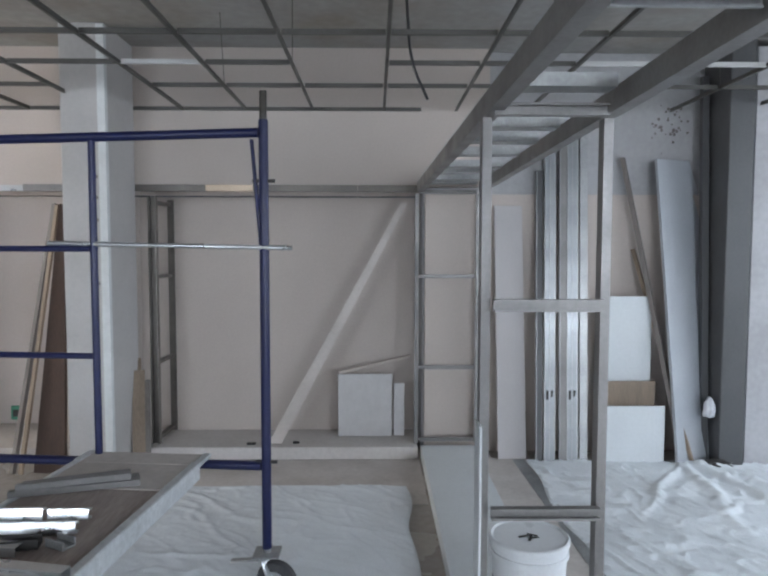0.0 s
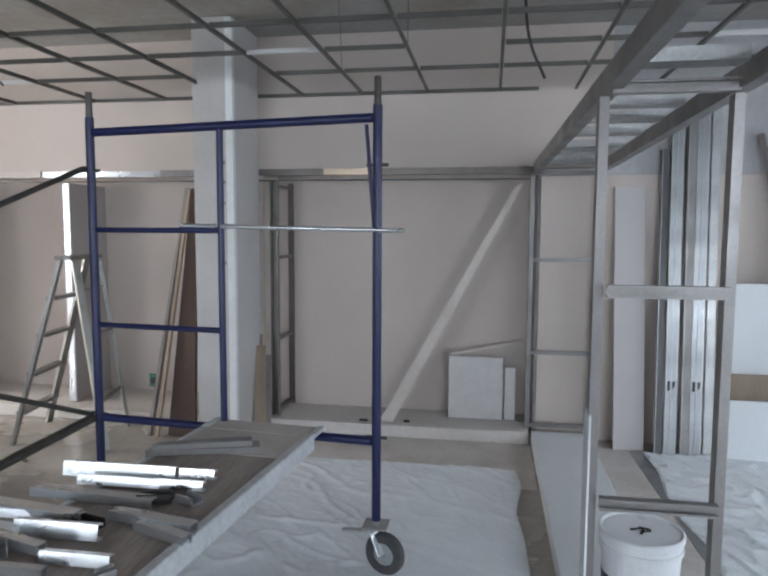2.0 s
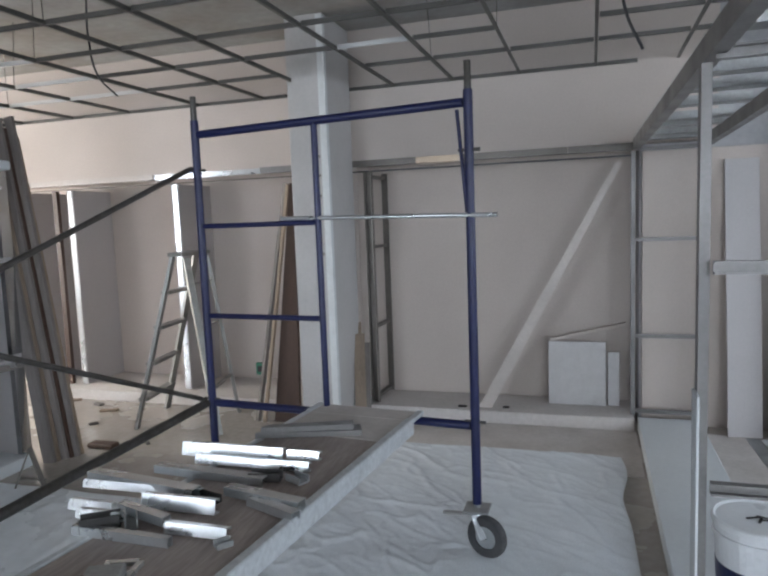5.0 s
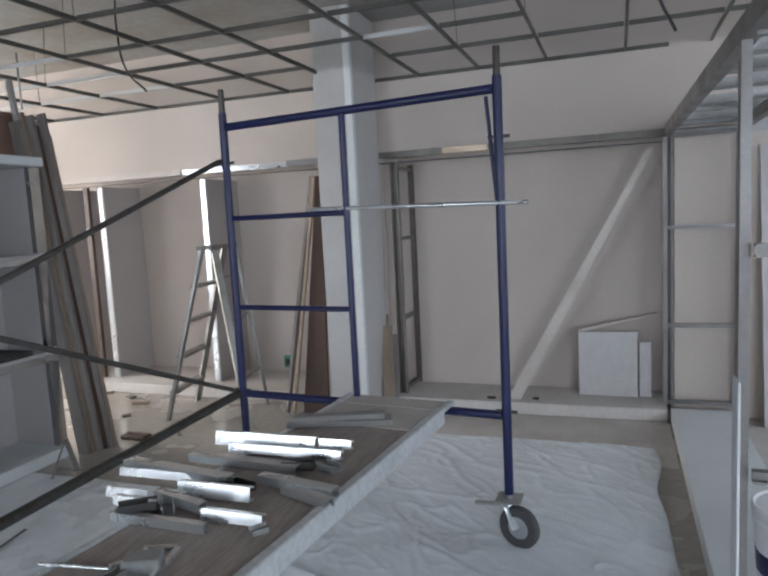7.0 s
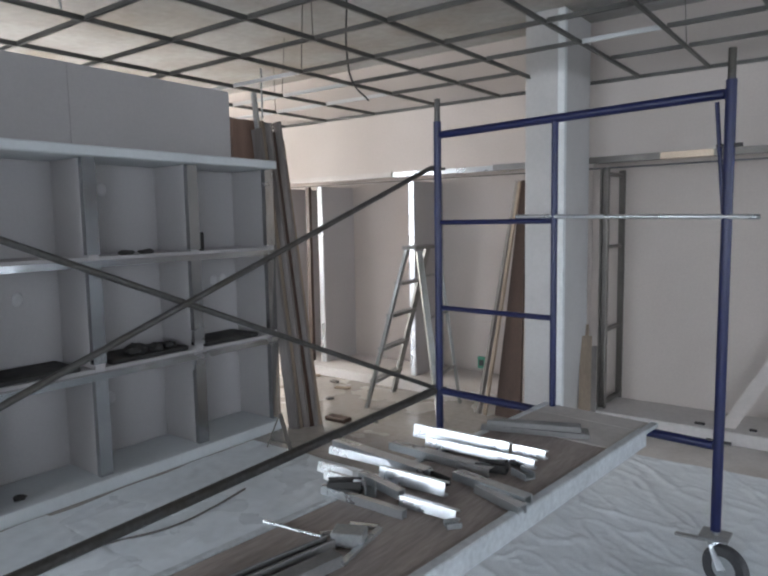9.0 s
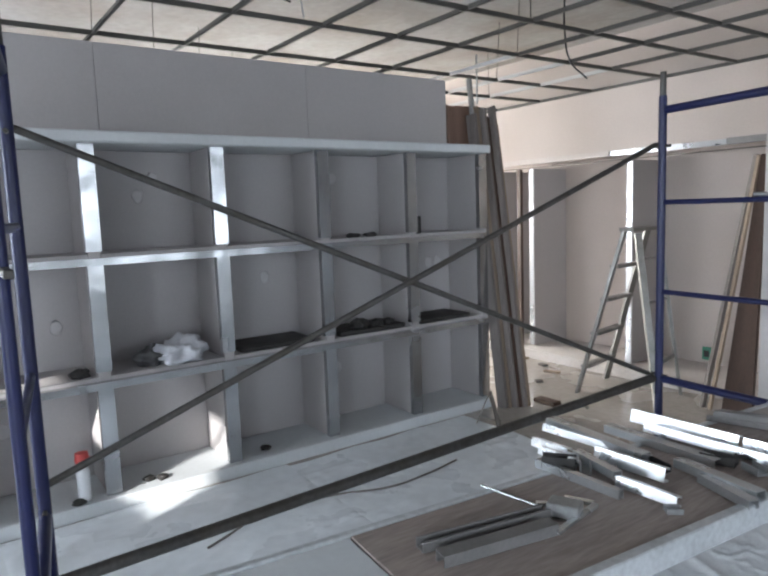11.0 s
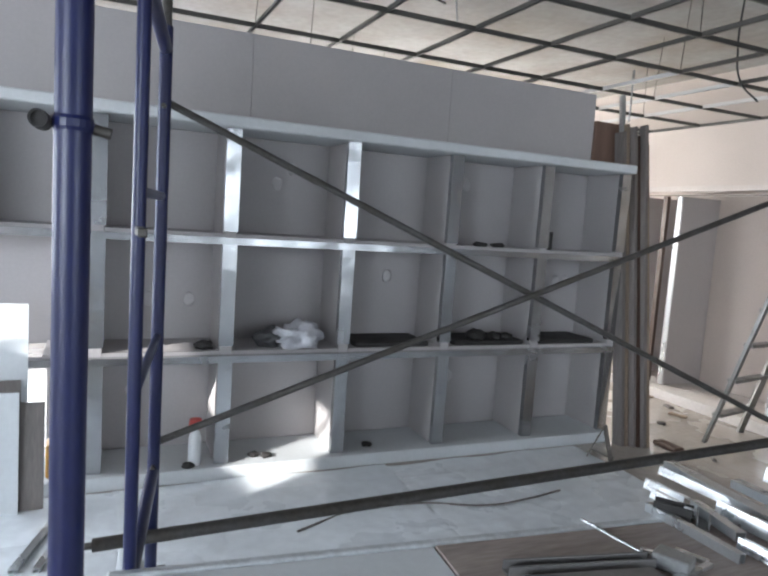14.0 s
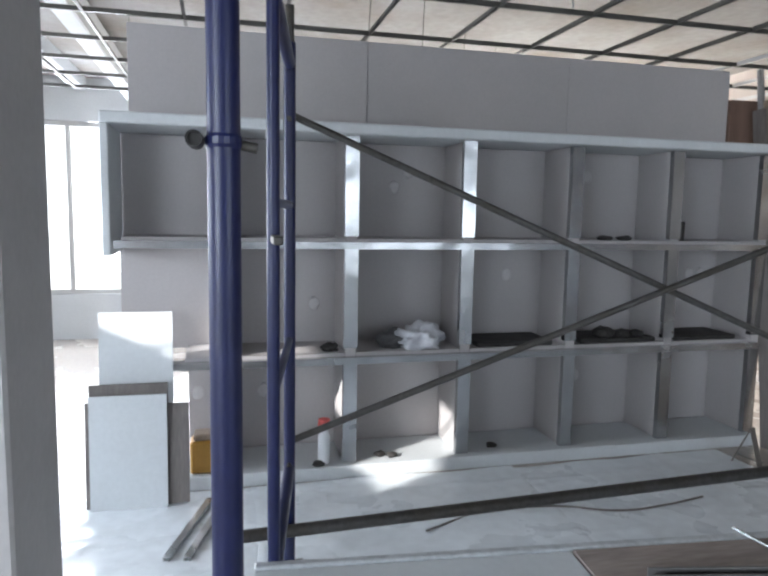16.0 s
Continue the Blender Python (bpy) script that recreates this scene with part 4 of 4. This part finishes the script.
for k, (y, x) in enumerate(((1.10, -3.85), (1.17, -3.82), (1.85, -3.86), (0.70, -3.76))):
    lump((x, y, 0.0805), 0.03, 0.035, 0.022, 20 + k, M["dark"], "rubble_bit", "small dark debris in the bottom bay", "debris")
for k, y in enumerate((2.56, 2.70, 3.10)):
    lump((-3.80, y, SZ[2] + 0.021), 0.03, 0.05, 0.025, 30 + k, M["dark"], "hand_tool", "small dark item on the shelf board", "tool")
single("small_upright_tool", boxed(-3.80, -3.78, 3.12, 3.145, SZ[2] + 0.021, SZ[2] + 0.15, 0.004), M["dark"], (-3.79, 3.13, SZ[2]), "thin dark upright tool standing on the shelf board", "tool")
cable("extension_cable", [(-2.98, 1.13, 0.014), (-3.10, 1.44, 0.014), (-3.11, 1.86, 0.014), (-2.98, 2.23, 0.014), (-2.99, 2.51, 0.014), (-3.04, 2.79, 0.014)], 0.006, M["greywood"], "grey cord lying over the sheeting")
tripod = thing("rail_bracket", (-2.9, 3.2, 0), "dark bent bracket standing by the shelf wall end", "bracket")
for a, b in (((-3.50, 3.40, 0.004), (-3.42, 3.46, 0.25)), ((-3.28, 3.42, 0.004), (-3.42, 3.46, 0.25)), ((-3.48, 3.42, 0.06), (-3.30, 3.44, 0.06))):
    part("leg", bar(a, b, 0.03, 0.01), M["jamb"], tripod)

# ---- niche contents ----
bm = bmesh.new()
lo = [bm.verts.new(v) for v in ((-0.89, 5.36, 0.0965), (-0.785, 5.36, 0.0965), (-0.785, 5.375, 0.0965), (-0.89, 5.375, 0.0965))]
hi = [bm.verts.new(v) for v in ((0.135, 5.45, 1.95), (0.185, 5.45, 1.95), (0.185, 5.462, 1.95), (0.135, 5.462, 1.95))]
for i in range(4):
    bm.faces.new((lo[i], lo[(i + 1) % 4], hi[(i + 1) % 4], hi[i]))
bm.faces.new(lo[::-1]), bm.faces.new(hi)
single("plastic_strip", bm, M["strip"], (-0.84, 5.36, 0.095), "long pale strip leaning across the niche", "strip")
single("drywall_offcut", boxed(-0.36, 0.07, 5.56, 5.575, 0.0965, 0.60, 0.002, None), M["patch_faint"], (-0.15, 5.56, 0.1), "square drywall offcut standing in the niche", "drywall piece")
single("drywall_offcut", boxed(0.085, 0.17, 5.58, 5.595, 0.0965, 0.52, 0.002), M["patch_faint"], (0.12, 5.58, 0.1), "narrow drywall offcut standing in the niche", "drywall piece")
# Not a batten: a bar that imitates a faint shadow crease on the wall.
lean("wood_batten", (-0.35, 5.565, 0.612), (0.22, 5.752, 0.715), 0.03, 0.02, M["drywall_warm"], "thin bar standing in for a shadow crease on the niche wall", "batten")
for x, y, w in ((-0.70, 5.36, 0.05), (-1.05, 5.33, 0.07)):
    single("debris_bit", boxed(x, x + w, y, y + 0.03, 0.0955, 0.11, 0.004), M["dark"], (x, y, 0.095), "small dark debris on the niche step", "debris")

# ---- materials stored along the wall behind the partition ----
lean("narrow_panel", (0.98, 5.28, 0.0), (0.96, 5.46, 1.93), 0.22, 0.013, M["drywall"], "narrow drywall strip leaning on the wall", "drywall piece")
for k, (x, w, mat, h) in enumerate(((1.165, 0.05, "dark_grey", 2.2), (1.245, 0.085, "stud_steel", 2.44), (1.345, 0.06, "track_grey", 2.42), (1.415, 0.085, "stud_steel", 2.48), (1.50, 0.06, "galv_dull", 2.50))):
    st = thing("leaning_stud", (x, 5.24, 0), "galvanised steel stud leaning upright on the wall", "stud", "studs stored on the wall")
    part("channel", channel((x, 5.20, 0.0), (x + 0.03, 5.44, h), w, 0.035, roll=180), M[mat], st)
    for s in (-0.42, 0.0, 0.42) if w > 0.08 else (-0.4,):
        part("rib", bar((x + s * w, 5.1985, 0.004), (x + 0.03 + s * w, 5.4385, h - 0.01), 0.009, 0.006, 90), M["galv_dull"], st)
    if w > 0.08:
        for z in (0.50,):
            for s in (-0.2, 0.2):
                f = z / h
                xx, yy = x + 0.03 * f + s * w, 5.20 + 0.24 * f
                part("punched_slot", boxed(xx - 0.009, xx + 0.009, yy - 0.0035, yy - 0.0005, z - 0.035, z + 0.035, 0.002), M["dark"], st)
for x0, x1, y, z1, mat in ((1.62, 2.10, 5.18, 0.43, "white"), (1.66, 2.06, 5.27, 0.60, "wood"), (1.64, 2.04, 5.32, 1.24, "white")):
    single("drywall_offcut", boxed(x0, x1, y, y + 0.014, 0.0, z1, 0.002), M[mat], (x0, y, 0), "cut board standing against the wall", "drywall piece")
lean("long_plank", (2.24, 5.16, 0.0), (1.84, 5.46, 2.30), 0.045, 0.03, M["greywood"], "thin grey plank leaning on the wall", "plank")
lean("long_plank", (2.30, 5.14, 0.0), (1.93, 5.44, 1.6), 0.03, 0.025, M["wood"], "thin raw plank leaning on the wall", "plank")
lean("grey_board", (2.36, 5.20, 0.0), (2.25, 5.46, 2.28), 0.40, 0.025, M["grey_panel"], "tall smooth grey board leaning on the wall", "board")
single("dark_column", boxed(2.47, 2.655, 5.10, 5.49, 0.0, 3.09, 0.006), M["dark_grey"], (2.68, 5.2, 0), "dark grey square column by the wall", "column", kind="structure")
single("pale_panel", boxed(2.67, 3.5, 5.12, 5.16, 0.0, 3.05, 0.004), M["plaster"], (3.1, 5.07, 0), "pale plaster panel beside the dark column", "panel", kind="structure")
lump((2.42, 5.04, 0.0), 0.10, 0.07, 0.06, 41, M["dark"], "rubble_heap", "dark rubble at the foot of the column", "debris")
lump((2.41, 5.14, 0.36), 0.04, 0.04, 0.12, 42, M["bag"], "plastic_wrap", "crumpled plastic caught beside the column", "plastic wrap")
lean("dark_pipe", (2.43, 5.25, 0.0), (2.43, 5.40, 2.9), 0.05, 0.05, M["dark_grey"], "dark pipe beside the column", "pipe")
for k in range(34):
    rng = random.Random(100 + k)
    x, z, s = rng.gauss(2.20, 0.08), rng.gauss(2.55, 0.10), rng.uniform(0.005, 0.013)
    if x < 2.45 and z > 2.3:
        single("wall_chip", lathe([(0, 0), (s, 0), (s * 0.8, 0.003), (0, 0.003)], (0, 0, 0), 7), M["greywood"], (0, 0, 0), "small dark chip in the plaster", "wall damage", "chips in the plaster").matrix_world = pose(x, 5.4995, z, 90, 0, 0)

# ---- bucket ----
B = (0.553, 2.94, 0.0935)
bucket = thing("paint_bucket", B, "white plastic bucket with a closed lid on the plinth", "bucket")
part("body", lathe([(0.0, 0), (0.128, 0), (0.132, 0.006), (0.148, 0.30), (0.156, 0.302), (0.156, 0.318), (0.149, 0.32), (0.150, 0.345), (0.0, 0.345)], B, 40), M["bucket"], bucket, smooth=False)
lid = part("lid", lathe([(0.0, 0.3465), (0.157, 0.3465), (0.159, 0.35), (0.159, 0.366), (0.152, 0.371), (0.143, 0.364), (0.0, 0.362)], B, 40), M["bucket"], bucket, "white plastic lid with a raised rim")
for dx, dy, a, l in ((-0.02, 0.0, 20, 0.05), (0.015, 0.01, -25, 0.045), (0.0, -0.02, 70, 0.05), (0.02, -0.015, 10, 0.03)):
    part("marker_bar", boxed(-l / 2, l / 2, -0.005, 0.005, 0, 0.001, 0, pose(B[0] + dx, B[1] + dy, B[2] + 0.3645, 0, 0, a)), M["dark"], lid, "dark marker stroke")
part("label_band", lathe([(0.1405, 0.12), (0.1445, 0.20)], B, 40), M["blue"], bucket, "blue printed band")
